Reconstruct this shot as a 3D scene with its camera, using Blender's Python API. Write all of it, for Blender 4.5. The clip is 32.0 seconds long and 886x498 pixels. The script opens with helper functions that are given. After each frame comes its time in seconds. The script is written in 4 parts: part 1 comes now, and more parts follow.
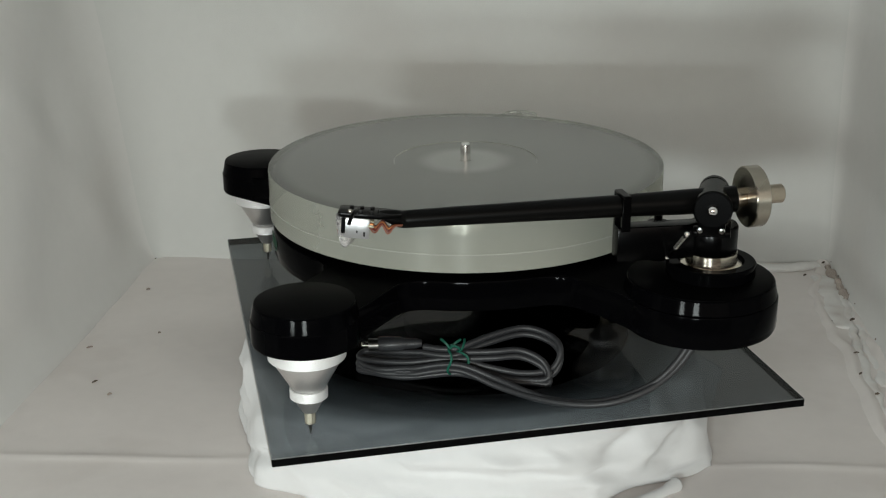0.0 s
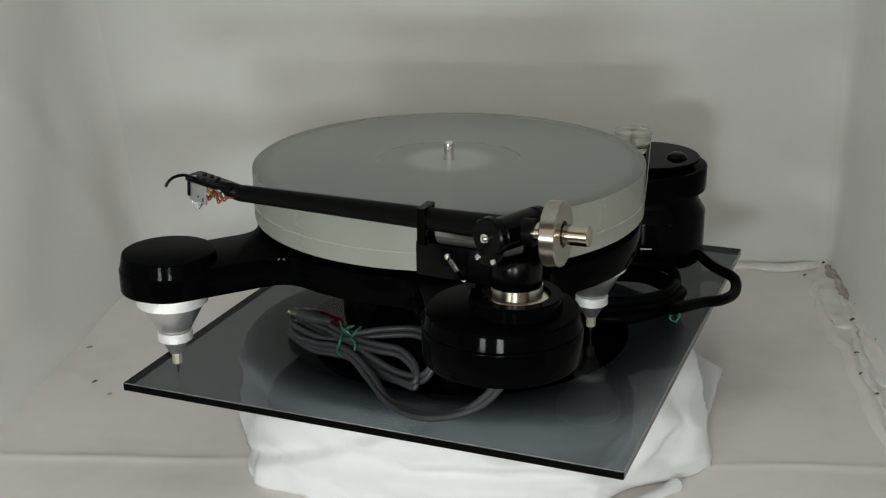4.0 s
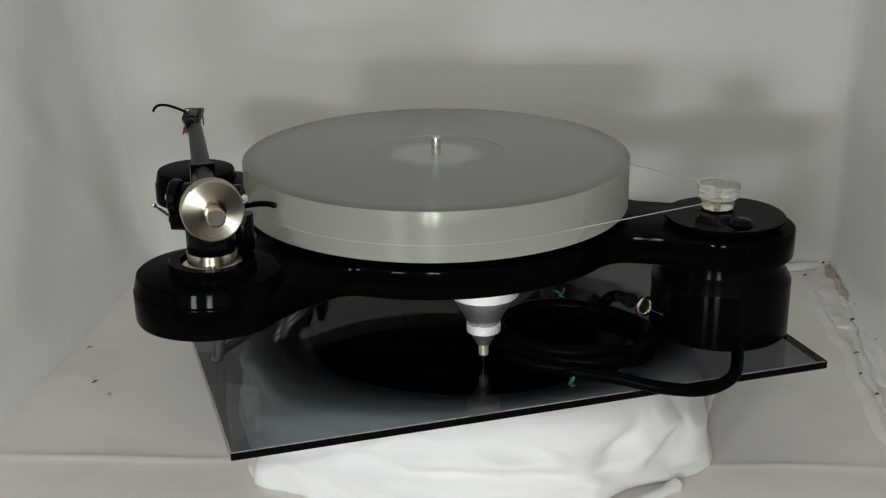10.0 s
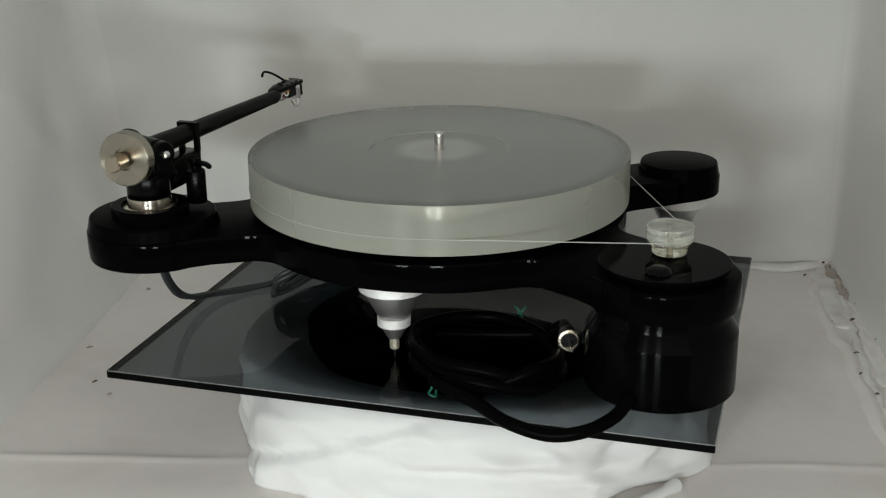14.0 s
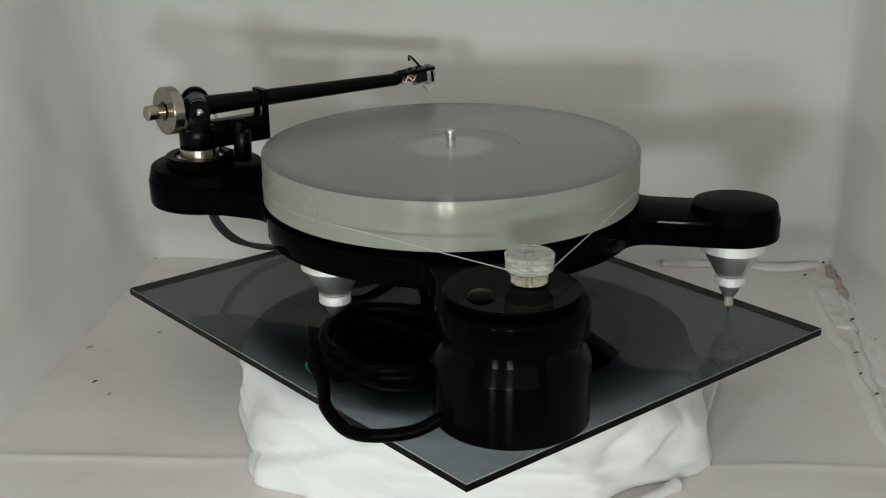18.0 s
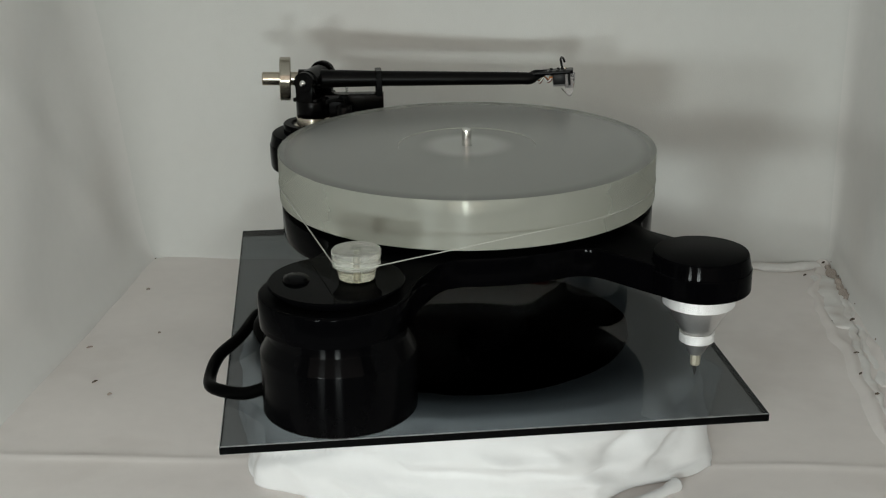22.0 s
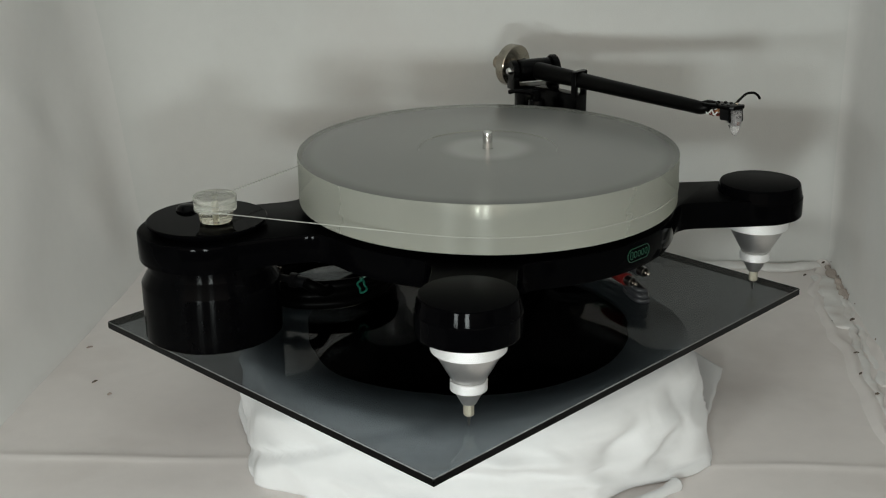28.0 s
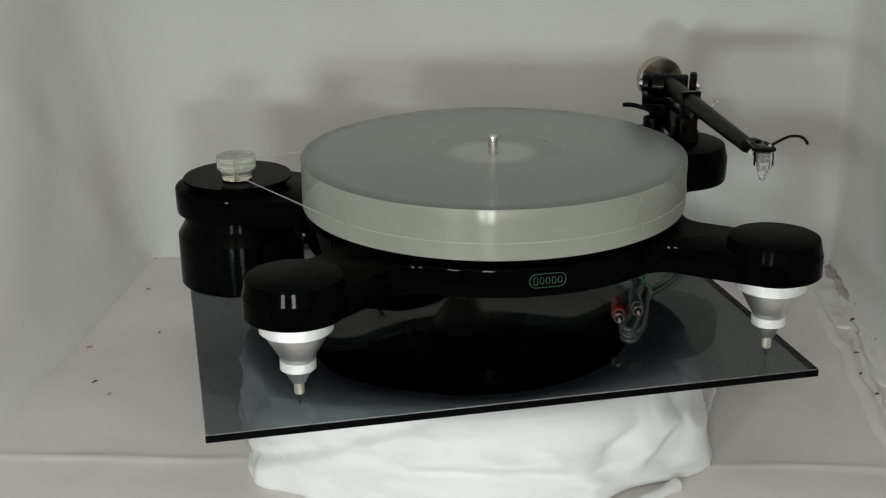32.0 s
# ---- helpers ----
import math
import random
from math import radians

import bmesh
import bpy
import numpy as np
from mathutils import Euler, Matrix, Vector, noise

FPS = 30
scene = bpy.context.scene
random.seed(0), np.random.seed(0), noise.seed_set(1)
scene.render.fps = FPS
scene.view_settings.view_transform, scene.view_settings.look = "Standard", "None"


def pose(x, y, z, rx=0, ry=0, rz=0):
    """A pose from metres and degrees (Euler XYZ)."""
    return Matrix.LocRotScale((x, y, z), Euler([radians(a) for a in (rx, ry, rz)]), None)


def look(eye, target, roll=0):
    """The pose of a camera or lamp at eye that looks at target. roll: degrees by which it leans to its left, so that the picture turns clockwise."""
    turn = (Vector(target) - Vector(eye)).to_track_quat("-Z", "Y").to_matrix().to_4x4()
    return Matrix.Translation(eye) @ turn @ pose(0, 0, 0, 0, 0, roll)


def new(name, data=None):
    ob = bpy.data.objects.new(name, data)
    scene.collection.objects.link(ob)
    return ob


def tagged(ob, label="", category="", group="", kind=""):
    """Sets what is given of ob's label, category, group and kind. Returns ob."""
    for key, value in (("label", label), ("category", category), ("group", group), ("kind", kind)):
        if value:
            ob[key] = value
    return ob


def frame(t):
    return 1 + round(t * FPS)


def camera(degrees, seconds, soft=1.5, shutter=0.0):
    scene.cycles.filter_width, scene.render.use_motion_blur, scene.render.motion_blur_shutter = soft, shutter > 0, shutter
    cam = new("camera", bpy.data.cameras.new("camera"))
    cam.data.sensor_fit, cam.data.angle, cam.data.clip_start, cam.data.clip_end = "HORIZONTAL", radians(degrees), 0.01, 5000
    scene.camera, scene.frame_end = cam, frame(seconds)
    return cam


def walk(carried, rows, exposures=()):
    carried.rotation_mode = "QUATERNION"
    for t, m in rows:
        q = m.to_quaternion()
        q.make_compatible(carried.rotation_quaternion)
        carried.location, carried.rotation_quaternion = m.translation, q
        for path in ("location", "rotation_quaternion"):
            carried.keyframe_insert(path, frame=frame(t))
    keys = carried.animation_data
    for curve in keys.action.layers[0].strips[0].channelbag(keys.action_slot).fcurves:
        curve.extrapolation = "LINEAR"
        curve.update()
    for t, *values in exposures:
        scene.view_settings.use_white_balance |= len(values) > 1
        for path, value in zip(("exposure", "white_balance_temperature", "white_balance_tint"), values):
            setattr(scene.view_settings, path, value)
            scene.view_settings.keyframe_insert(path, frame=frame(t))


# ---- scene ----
cam = camera(37.92, 32.0, soft=1.15)
EYE = (0.0, -0.9763, 0.3989)
AIM = (-0.0170, -0.0338, 0.0652)
walk(cam, [(0, look(EYE, AIM, -0.593)), (32, look(EYE, AIM, -0.593))])

# ---- light ----
world = bpy.data.worlds.new("room_air")
scene.world = world
world.use_nodes = True
world.node_tree.nodes["Background"].inputs[0].default_value = (0.62, 0.70, 0.80, 1)
world.node_tree.nodes["Background"].inputs[1].default_value = 0.05


def area(name, eye, target, w, h, watts, colour):
    lamp = bpy.data.lights.new(name, "AREA")
    lamp.shape, lamp.size, lamp.size_y, lamp.energy, lamp.color = "RECTANGLE", w, h, watts, colour
    ob = new(name, lamp)
    ob.matrix_world = look(eye, target)
    return ob


# two small lamps stand beside and below the lens
area("lamp_west", (-0.34, -0.92, 0.125), (-0.02, 0.2, 0.10), 0.10, 0.05, 1.85, (0.905, 1.0, 0.985))
area("lamp_east", (-0.035, -0.94, 0.125), (0.02, 0.2, 0.10), 0.10, 0.05, 2.25, (0.905, 1.0, 0.985))
# added fills without a seen source: wide and dim behind, faint under the tent's top
area("room_fill", (-0.05, -2.6, 0.88), (0.05, 0, 0.2), 4.0, 1.5, 22.0, (1.0, 0.885, 0.77))
area("tent_top_fill", (0, -0.05, 0.51), (0, -0.05, 0), 0.62, 0.70, 0.28, (0.90, 0.97, 0.98))
scene.view_settings.exposure = 0.0


# ---- materials ----
def material(name, colour, rough=0.5, metal=0.0, vary=0.06, scale=60.0, bump=0.0, bump_scale=300.0, coat=0.0,
             aniso=0.0, axis="Z", trans=0.0, ior=1.5, spec=0.5, sheen=0.0, rough_vary=0.05, stain=None):
    m = bpy.data.materials.new(name)
    m.use_nodes = True
    n, l = m.node_tree.nodes, m.node_tree.links
    b = n["Principled BSDF"]
    co = n.new("ShaderNodeTexCoord")
    fine, broad = n.new("ShaderNodeTexNoise"), n.new("ShaderNodeTexNoise")
    fine.inputs["Scale"].default_value, fine.inputs["Detail"].default_value = scale * 6, 4
    broad.inputs["Scale"].default_value, broad.inputs["Detail"].default_value = scale * 0.25, 3
    mixed = n.new("ShaderNodeMath")
    mixed.operation = "MULTIPLY_ADD"
    l.new(co.outputs["Object"], fine.inputs["Vector"])
    l.new(co.outputs["Object"], broad.inputs["Vector"])
    l.new(fine.outputs["Fac"], mixed.inputs[0])
    mixed.inputs[1].default_value = 0.5
    half = n.new("ShaderNodeMath")
    half.operation = "MULTIPLY"
    half.inputs[1].default_value = 0.5
    l.new(broad.outputs["Fac"], half.inputs[0])
    l.new(half.outputs[0], mixed.inputs[2])
    ramp = n.new("ShaderNodeValToRGB")
    ramp.color_ramp.elements[0].position, ramp.color_ramp.elements[1].position = 0.3, 0.7
    ramp.color_ramp.elements[0].color = (*[c * (1 - vary) for c in colour], 1)
    ramp.color_ramp.elements[1].color = (*[min(1, c * (1 + vary)) for c in colour], 1)
    l.new(mixed.outputs[0], ramp.inputs[0])
    out = ramp.outputs[0]
    if stain:
        tint, amount, size = stain
        spots = n.new("ShaderNodeTexNoise")
        spots.inputs["Scale"].default_value, spots.inputs["Detail"].default_value = size, 6
        l.new(co.outputs["Object"], spots.inputs["Vector"])
        cut = n.new("ShaderNodeMapRange")
        cut.inputs[1].default_value, cut.inputs[2].default_value = 0.52, 0.78
        cut.inputs[3].default_value, cut.inputs[4].default_value = 0.0, amount
        l.new(spots.outputs["Fac"], cut.inputs[0])
        blend = n.new("ShaderNodeMix")
        blend.data_type = "RGBA"
        l.new(cut.outputs[0], blend.inputs[0])
        l.new(out, blend.inputs[6])
        blend.inputs[7].default_value = (*tint, 1)
        out = blend.outputs[2]
    l.new(out, b.inputs["Base Color"])
    rr = n.new("ShaderNodeMapRange")
    rr.inputs[3].default_value, rr.inputs[4].default_value = max(0.0, rough - rough_vary), min(1.0, rough + rough_vary)
    l.new(broad.outputs["Fac"], rr.inputs[0])
    l.new(rr.outputs[0], b.inputs["Roughness"])
    b.inputs["Metallic"].default_value = metal
    b.inputs["IOR"].default_value = ior
    b.inputs["Specular IOR Level"].default_value = spec
    b.inputs["Coat Weight"].default_value = coat
    b.inputs["Coat Roughness"].default_value = 0.03
    b.inputs["Transmission Weight"].default_value = trans
    b.inputs["Sheen Weight"].default_value = sheen
    if aniso:
        b.inputs["Anisotropic"].default_value = aniso
        b.inputs["Anisotropic Rotation"].default_value = 0.25
        tan = n.new("ShaderNodeTangent")
        tan.direction_type, tan.axis = "RADIAL", axis
        l.new(tan.outputs[0], b.inputs["Tangent"])
    if bump:
        grain = n.new("ShaderNodeTexNoise")
        grain.inputs["Scale"].default_value, grain.inputs["Detail"].default_value = bump_scale, 5
        l.new(co.outputs["Object"], grain.inputs["Vector"])
        bp = n.new("ShaderNodeBump")
        bp.inputs["Strength"].default_value, bp.inputs["Distance"].default_value = bump, 0.001
        l.new(grain.outputs["Fac"], bp.inputs["Height"])
        l.new(bp.outputs[0], b.inputs["Normal"])
    return m


def sheet_glass(name, tint, rough):
    m = bpy.data.materials.new(name)
    m.use_nodes = True
    n, l = m.node_tree.nodes, m.node_tree.links
    n.remove(n["Principled BSDF"])
    see, gloss, mix, lw = (n.new("ShaderNodeBsdfTransparent"), n.new("ShaderNodeBsdfGlossy"), n.new("ShaderNodeMixShader"),
                           n.new("ShaderNodeLayerWeight"))
    see.inputs[0].default_value = (*tint, 1)
    gloss.inputs["Roughness"].default_value = rough
    lw.inputs["Blend"].default_value = 0.5
    power, fr = n.new("ShaderNodeMath"), n.new("ShaderNodeMath")
    power.operation, fr.operation = "POWER", "MULTIPLY_ADD"
    power.inputs[1].default_value = 5.0
    fr.inputs[1].default_value, fr.inputs[2].default_value = 0.37, 0.026
    l.new(lw.outputs["Facing"], power.inputs[0])
    l.new(power.outputs[0], fr.inputs[0])
    dust = n.new("ShaderNodeTexNoise")
    dust.inputs["Scale"].default_value, dust.inputs["Detail"].default_value = 90, 6
    co = n.new("ShaderNodeTexCoord")
    l.new(co.outputs["Object"], dust.inputs["Vector"])
    mr = n.new("ShaderNodeMapRange")
    mr.inputs[3].default_value, mr.inputs[4].default_value = rough * 0.6, rough * 1.6
    l.new(dust.outputs["Fac"], mr.inputs[0])
    l.new(mr.outputs[0], gloss.inputs["Roughness"])
    l.new(fr.outputs[0], mix.inputs[0])
    l.new(see.outputs[0], mix.inputs[1])
    l.new(gloss.outputs[0], mix.inputs[2])
    l.new(mix.outputs[0], n["Material Output"].inputs["Surface"])
    return m


def turned_gloss(m, share, rough):
    """Adds a lathe-turned sheen, stretched across the fine circular grooves."""
    n, l = m.node_tree.nodes, m.node_tree.links
    out = n["Material Output"]
    body = n["Principled BSDF"]
    gloss, mix, tan = n.new("ShaderNodeBsdfPrincipled"), n.new("ShaderNodeMixShader"), n.new("ShaderNodeTangent")
    tan.direction_type, tan.axis = "RADIAL", "Z"
    gloss.inputs["Base Color"].default_value = (0.92, 0.93, 0.90, 1)
    gloss.inputs["Metallic"].default_value, gloss.inputs["Roughness"].default_value = 1.0, rough
    gloss.inputs["Anisotropic"].default_value, gloss.inputs["Anisotropic Rotation"].default_value = 0.95, 0.25
    l.new(tan.outputs[0], gloss.inputs["Tangent"])
    mix.inputs[0].default_value = share
    l.new(body.outputs[0], mix.inputs[1])
    l.new(gloss.outputs[0], mix.inputs[2])
    l.new(mix.outputs[0], out.inputs["Surface"])


def see_through(m, share, tint, rim=None, inner=0.0, outer=1.0):
    """Lets part of the light pass straight through a clear plastic body."""
    n, l = m.node_tree.nodes, m.node_tree.links
    out = n["Material Output"]
    body = out.inputs["Surface"].links[0].from_socket
    see, mix = n.new("ShaderNodeBsdfTransparent"), n.new("ShaderNodeMixShader")
    see.inputs[0].default_value = (*tint, 1)
    mix.inputs[0].default_value = share
    if rim:
        # clearer towards the rim of a turned disc
        co, cut, size, ramp = n.new("ShaderNodeTexCoord"), n.new("ShaderNodeVectorMath"), n.new("ShaderNodeVectorMath"), n.new("ShaderNodeMapRange")
        cut.operation, size.operation = "MULTIPLY", "LENGTH"
        cut.inputs[1].default_value = (1, 1, 0)
        ramp.inputs[1].default_value, ramp.inputs[2].default_value = inner, outer
        ramp.inputs[3].default_value, ramp.inputs[4].default_value = share, rim
        ramp.interpolation_type = "SMOOTHSTEP"
        l.new(co.outputs["Object"], cut.inputs[0])
        l.new(cut.outputs[0], size.inputs[0])
        l.new(size.outputs["Value"], ramp.inputs[0])
        l.new(ramp.outputs[0], mix.inputs[0])
    l.new(body, mix.inputs[1])
    l.new(see.outputs[0], mix.inputs[2])
    l.new(mix.outputs[0], out.inputs["Surface"])


def bends_light(m, share, tint, rough, ior=1.49):
    """Lets part of the light bend into a clear plastic body, to show what is set in it."""
    n, l = m.node_tree.nodes, m.node_tree.links
    out = n["Material Output"]
    body = out.inputs["Surface"].links[0].from_socket
    bend, mix = n.new("ShaderNodeBsdfRefraction"), n.new("ShaderNodeMixShader")
    bend.inputs["Color"].default_value = (*tint, 1)
    bend.inputs["Roughness"].default_value, bend.inputs["IOR"].default_value = rough, ior
    mix.inputs[0].default_value = share
    l.new(body, mix.inputs[1])
    l.new(bend.outputs[0], mix.inputs[2])
    l.new(mix.outputs[0], out.inputs["Surface"])


def hub_glow_tint(m, colour, inner, outer):
    """Paints a disc's middle brighter, fading out at a radius, for a hub glowing through."""
    n, l = m.node_tree.nodes, m.node_tree.links
    base = n["Principled BSDF"].inputs["Base Color"]
    co, cut, size, ramp = n.new("ShaderNodeTexCoord"), n.new("ShaderNodeVectorMath"), n.new("ShaderNodeVectorMath"), n.new("ShaderNodeMapRange")
    cut.operation, size.operation = "MULTIPLY", "LENGTH"
    cut.inputs[1].default_value = (1, 1, 0)
    ramp.inputs[1].default_value, ramp.inputs[2].default_value = inner, outer
    ramp.inputs[3].default_value, ramp.inputs[4].default_value = 0.0, 1.0
    ramp.interpolation_type = "SMOOTHSTEP"
    blend = n.new("ShaderNodeMix")
    blend.data_type = "RGBA"
    l.new(co.outputs["Object"], cut.inputs[0])
    l.new(cut.outputs[0], size.inputs[0])
    l.new(size.outputs["Value"], ramp.inputs[0])
    l.new(ramp.outputs[0], blend.inputs[0])
    blend.inputs[6].default_value = (*colour, 1)
    l.new(base.links[0].from_socket, blend.inputs[7])
    l.new(blend.outputs[2], base)


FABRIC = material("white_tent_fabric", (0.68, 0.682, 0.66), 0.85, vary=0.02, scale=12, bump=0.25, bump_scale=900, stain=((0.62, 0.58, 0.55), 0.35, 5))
# same fabric in a paler copy, its colour raised to brighten the side walls
FABRIC_SIDE_LIT = material("white_tent_fabric_side_lit", (0.72, 0.71, 0.69), 0.85, vary=0.02, scale=12, bump=0.15, bump_scale=900, stain=((0.66, 0.61, 0.57), 0.3, 6))
FLOOR_CLOTH = material("white_backdrop_sheet", (0.80, 0.755, 0.73), 0.8, vary=0.03, scale=10, bump=0.07, bump_scale=700, stain=((0.55, 0.49, 0.45), 0.5, 7))
COTTON = material("white_cotton", (0.74, 0.745, 0.75), 0.9, vary=0.02, scale=20, bump=0.12, bump_scale=1500, sheen=0.2)
BLACK = material("black_gloss_acrylic", (0.0012, 0.0012, 0.0015), 0.07, vary=0.2, scale=30, bump=0.006, bump_scale=120, rough_vary=0.03, spec=0.065, ior=1.22)
BLACK_TOP = material("black_satin_acrylic", (0.0014, 0.0014, 0.0016), 0.34, vary=0.3, scale=30, rough_vary=0.06, spec=0.16, ior=1.12)
TURNED = material("black_turned_acrylic", (0.0012, 0.0012, 0.0015), 0.17, vary=0.2, scale=30, aniso=1.0, rough_vary=0.01, spec=0.10, ior=1.3)
ARM_BLACK = material("black_anodised_metal", (0.0008, 0.0008, 0.0009), 0.24, vary=0.2, scale=80, bump=0.01, spec=0.10)
ARM_TUBE = material("black_satin_tube", (0.0016, 0.0015, 0.0014), 0.36, vary=0.15, scale=80, bump=0.01, spec=0.09)
PLASTIC = material("black_plastic", (0.005, 0.005, 0.0055), 0.42, vary=0.2, scale=80, bump=0.03, spec=0.2)
ALU = material("turned_aluminium", (0.60, 0.59, 0.58), 0.30, 0.9, 0.05, 90, aniso=0.5)
ALU_RING = material("satin_aluminium_ring", (0.92, 0.92, 0.92), 0.36, 0.45, 0.05, 200, bump=0.5, bump_scale=1700)
HUB_METAL = material("bright_turned_hub", (0.97, 0.97, 0.95), 0.30, 1.0, 0.03, 90, aniso=0.9)
SLEEVE = material("satin_turned_sleeve", (0.80, 0.82, 0.76), 0.45, 0.9, 0.03, 90, aniso=0.8)
BEARING = material("polished_turned_steel", (0.92, 0.92, 0.91), 0.17, 1.0, 0.04, 90, aniso=0.95)
NICKEL = material("satin_nickel", (0.80, 0.73, 0.62), 0.24, 1.0, 0.05, 90, aniso=0.85)
WEIGHT = material("brushed_nickel_weight", (0.46, 0.40, 0.32), 0.20, 1.0, 0.05, 90)
WEIGHT_FACE = material("turned_nickel_weight", (0.40, 0.365, 0.305), 0.27, 1.0, 0.05, 90, aniso=0.9, axis="X")
CHROME = material("polished_chrome", (0.75, 0.74, 0.72), 0.12, 1.0, 0.04, 90)
BRASS = material("pale_knurled_brass", (0.52, 0.49, 0.39), 0.40, 0.6, 0.1, 200, bump=0.4, bump_scale=2500)
# one acrylic in three tones: shade darkens the top's colour, light brightens the rim's
FROST_DIM = material("frosted_acrylic_darkened", (0.235, 0.24, 0.225), 0.27, vary=0.012, scale=14, rough_vary=0.0, bump=0.05, bump_scale=1800)
FROST_RIM_LIT = material("turned_acrylic_rim_brightened", (0.82, 0.83, 0.74), 0.22, vary=0.02, scale=14, rough_vary=0.01, bump=0.01, bump_scale=1800)
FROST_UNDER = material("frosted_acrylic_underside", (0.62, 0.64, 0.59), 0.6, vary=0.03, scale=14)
CLEAR = material("clear_acrylic", (0.90, 0.91, 0.84), 0.16, vary=0.02, scale=40, trans=0.76, ior=1.49)
CLEAR_FOOT = material("yellowed_acrylic", (0.92, 0.90, 0.76), 0.12, vary=0.03, scale=40, trans=0.9, ior=1.49)
LENS = material("clear_cartridge_shell", (0.90, 0.88, 0.88), 0.08, vary=0.02, scale=40, trans=0.8, ior=1.49)
THREAD = material("pale_silicone_thread", (0.62, 0.63, 0.58), 0.4, vary=0.05, scale=80)
RUBBER = material("black_cable_rubber", (0.0012, 0.0012, 0.0012), 0.36, vary=0.2, scale=60, ior=1.2, spec=0.10, bump=0.05, bump_scale=500)
GREY_WIRE = material("grey_cable_sheath", (0.029, 0.030, 0.033), 0.44, vary=0.12, scale=60, bump=0.04, bump_scale=500)
GREEN_TIE = material("green_twist_tie", (0.008, 0.10, 0.065), 0.4, vary=0.1, scale=90)
GREEN_INK = material("green_engraving", (0.007, 0.055, 0.030), 0.4, vary=0.1, scale=90)
RED = material("red_plug_sleeve", (0.14, 0.010, 0.008), 0.4, vary=0.1, scale=90)
MIRROR = material("satin_silver_plate", (0.40, 0.395, 0.40), 0.34, 0.75, 0.05, 90, rough_vary=0.04)
WHITE_INK = material("white_print", (0.8, 0.8, 0.78), 0.5, vary=0.03, scale=90)
COPPER_DARK = material("copper_coil", (0.20, 0.075, 0.045), 0.45, 0.3, 0.2, 300)
COPPER = material("copper_wire", (0.55, 0.22, 0.08), 0.35, 0.6, 0.1, 90)
EDGE = material("dark_glass_edge", (0.007, 0.0075, 0.008), 0.14, 1.0, 0.1, 40)
GLASS = sheet_glass("smoked_glass", (0.415, 0.438, 0.452), 0.03)
turned_gloss(FROST_RIM_LIT, 0.05, 0.32)
see_through(FROST_RIM_LIT, 0.42, (0.95, 0.96, 0.89))
bends_light(FROST_RIM_LIT, 0.48, (0.97, 0.98, 0.92), 0.06)
see_through(FROST_DIM, 0.03, (0.92, 0.94, 0.90), 0.30, 0.134, 0.149)
# paler middle painted for the bright hub showing through the frosted top
hub_glow_tint(FROST_DIM, (0.40, 0.41, 0.385), 0.022, 0.041)
see_through(THREAD, 0.55, (0.97, 0.97, 0.95))
FELT = material("black_felt", (0.0022, 0.0021, 0.002), 0.9, vary=0.3, scale=60, spec=0.05, bump=0.2, bump_scale=1500)
HEM = material("white_hem_cloth", (0.80, 0.785, 0.765), 0.85, vary=0.05, scale=20, bump=0.2, bump_scale=500, stain=((0.45, 0.36, 0.31), 0.5, 30))
STEEL = material("dark_steel", (0.22, 0.21, 0.20), 0.3, 1.0, 0.1, 200)
# pale, patchy colour paints the bright line reflected along the glass bevel
ARRIS_GLINT = material("polished_arris_painted_glint", (0.20, 0.205, 0.205), 0.12, vary=0.6, scale=40)
DIRT = material("brown_debris", (0.12, 0.09, 0.07), 0.9, vary=0.3, scale=200)
# colours real crumbs and the cord that stands for seam shade
DUST_SHADE = material("brown_dust_and_seam_shade", (0.26, 0.21, 0.18), 0.9, vary=0.4, scale=120)
GRIME = material("pale_brown_grime", (0.42, 0.36, 0.32), 0.9, vary=0.4, scale=160, bump=0.3, bump_scale=900)
ROOM = material("dim_room_wall", (0.22, 0.21, 0.20), 0.9, vary=0.1, scale=3)

# ---- building blocks ----
BASE = [Vector((0, 0, 0))]


def part(name, bm, mat, parent=None, label="", smooth=40):
    bmesh.ops.recalc_face_normals(bm, faces=bm.faces)
    me = bpy.data.meshes.new(name)
    bmesh.ops.translate(bm, verts=bm.verts, vec=-BASE[0])
    bm.to_mesh(me)
    bm.free()
    for m in (mat if isinstance(mat, (list, tuple)) else [mat]):
        me.materials.append(m)
    me.polygons.foreach_set("use_smooth", [True] * len(me.polygons))
    me.set_sharp_from_angle(angle=radians(smooth))
    ob = new(name, me)
    if parent:
        ob.parent = parent
    else:
        ob.location = BASE[0]
    return tagged(ob, label)


def thing(name, base, label, category, group=""):
    BASE[0] = Vector(base)
    ob = new(name)
    ob.empty_display_size = 0.02
    ob.location = base
    return tagged(ob, label, category, group)


def merge(*bms):
    out = bms[0]
    for b in bms[1:]:
        me = bpy.data.meshes.new("scrap")
        b.to_mesh(me)
        b.free()
        out.from_mesh(me)
        bpy.data.meshes.remove(me)
    return out


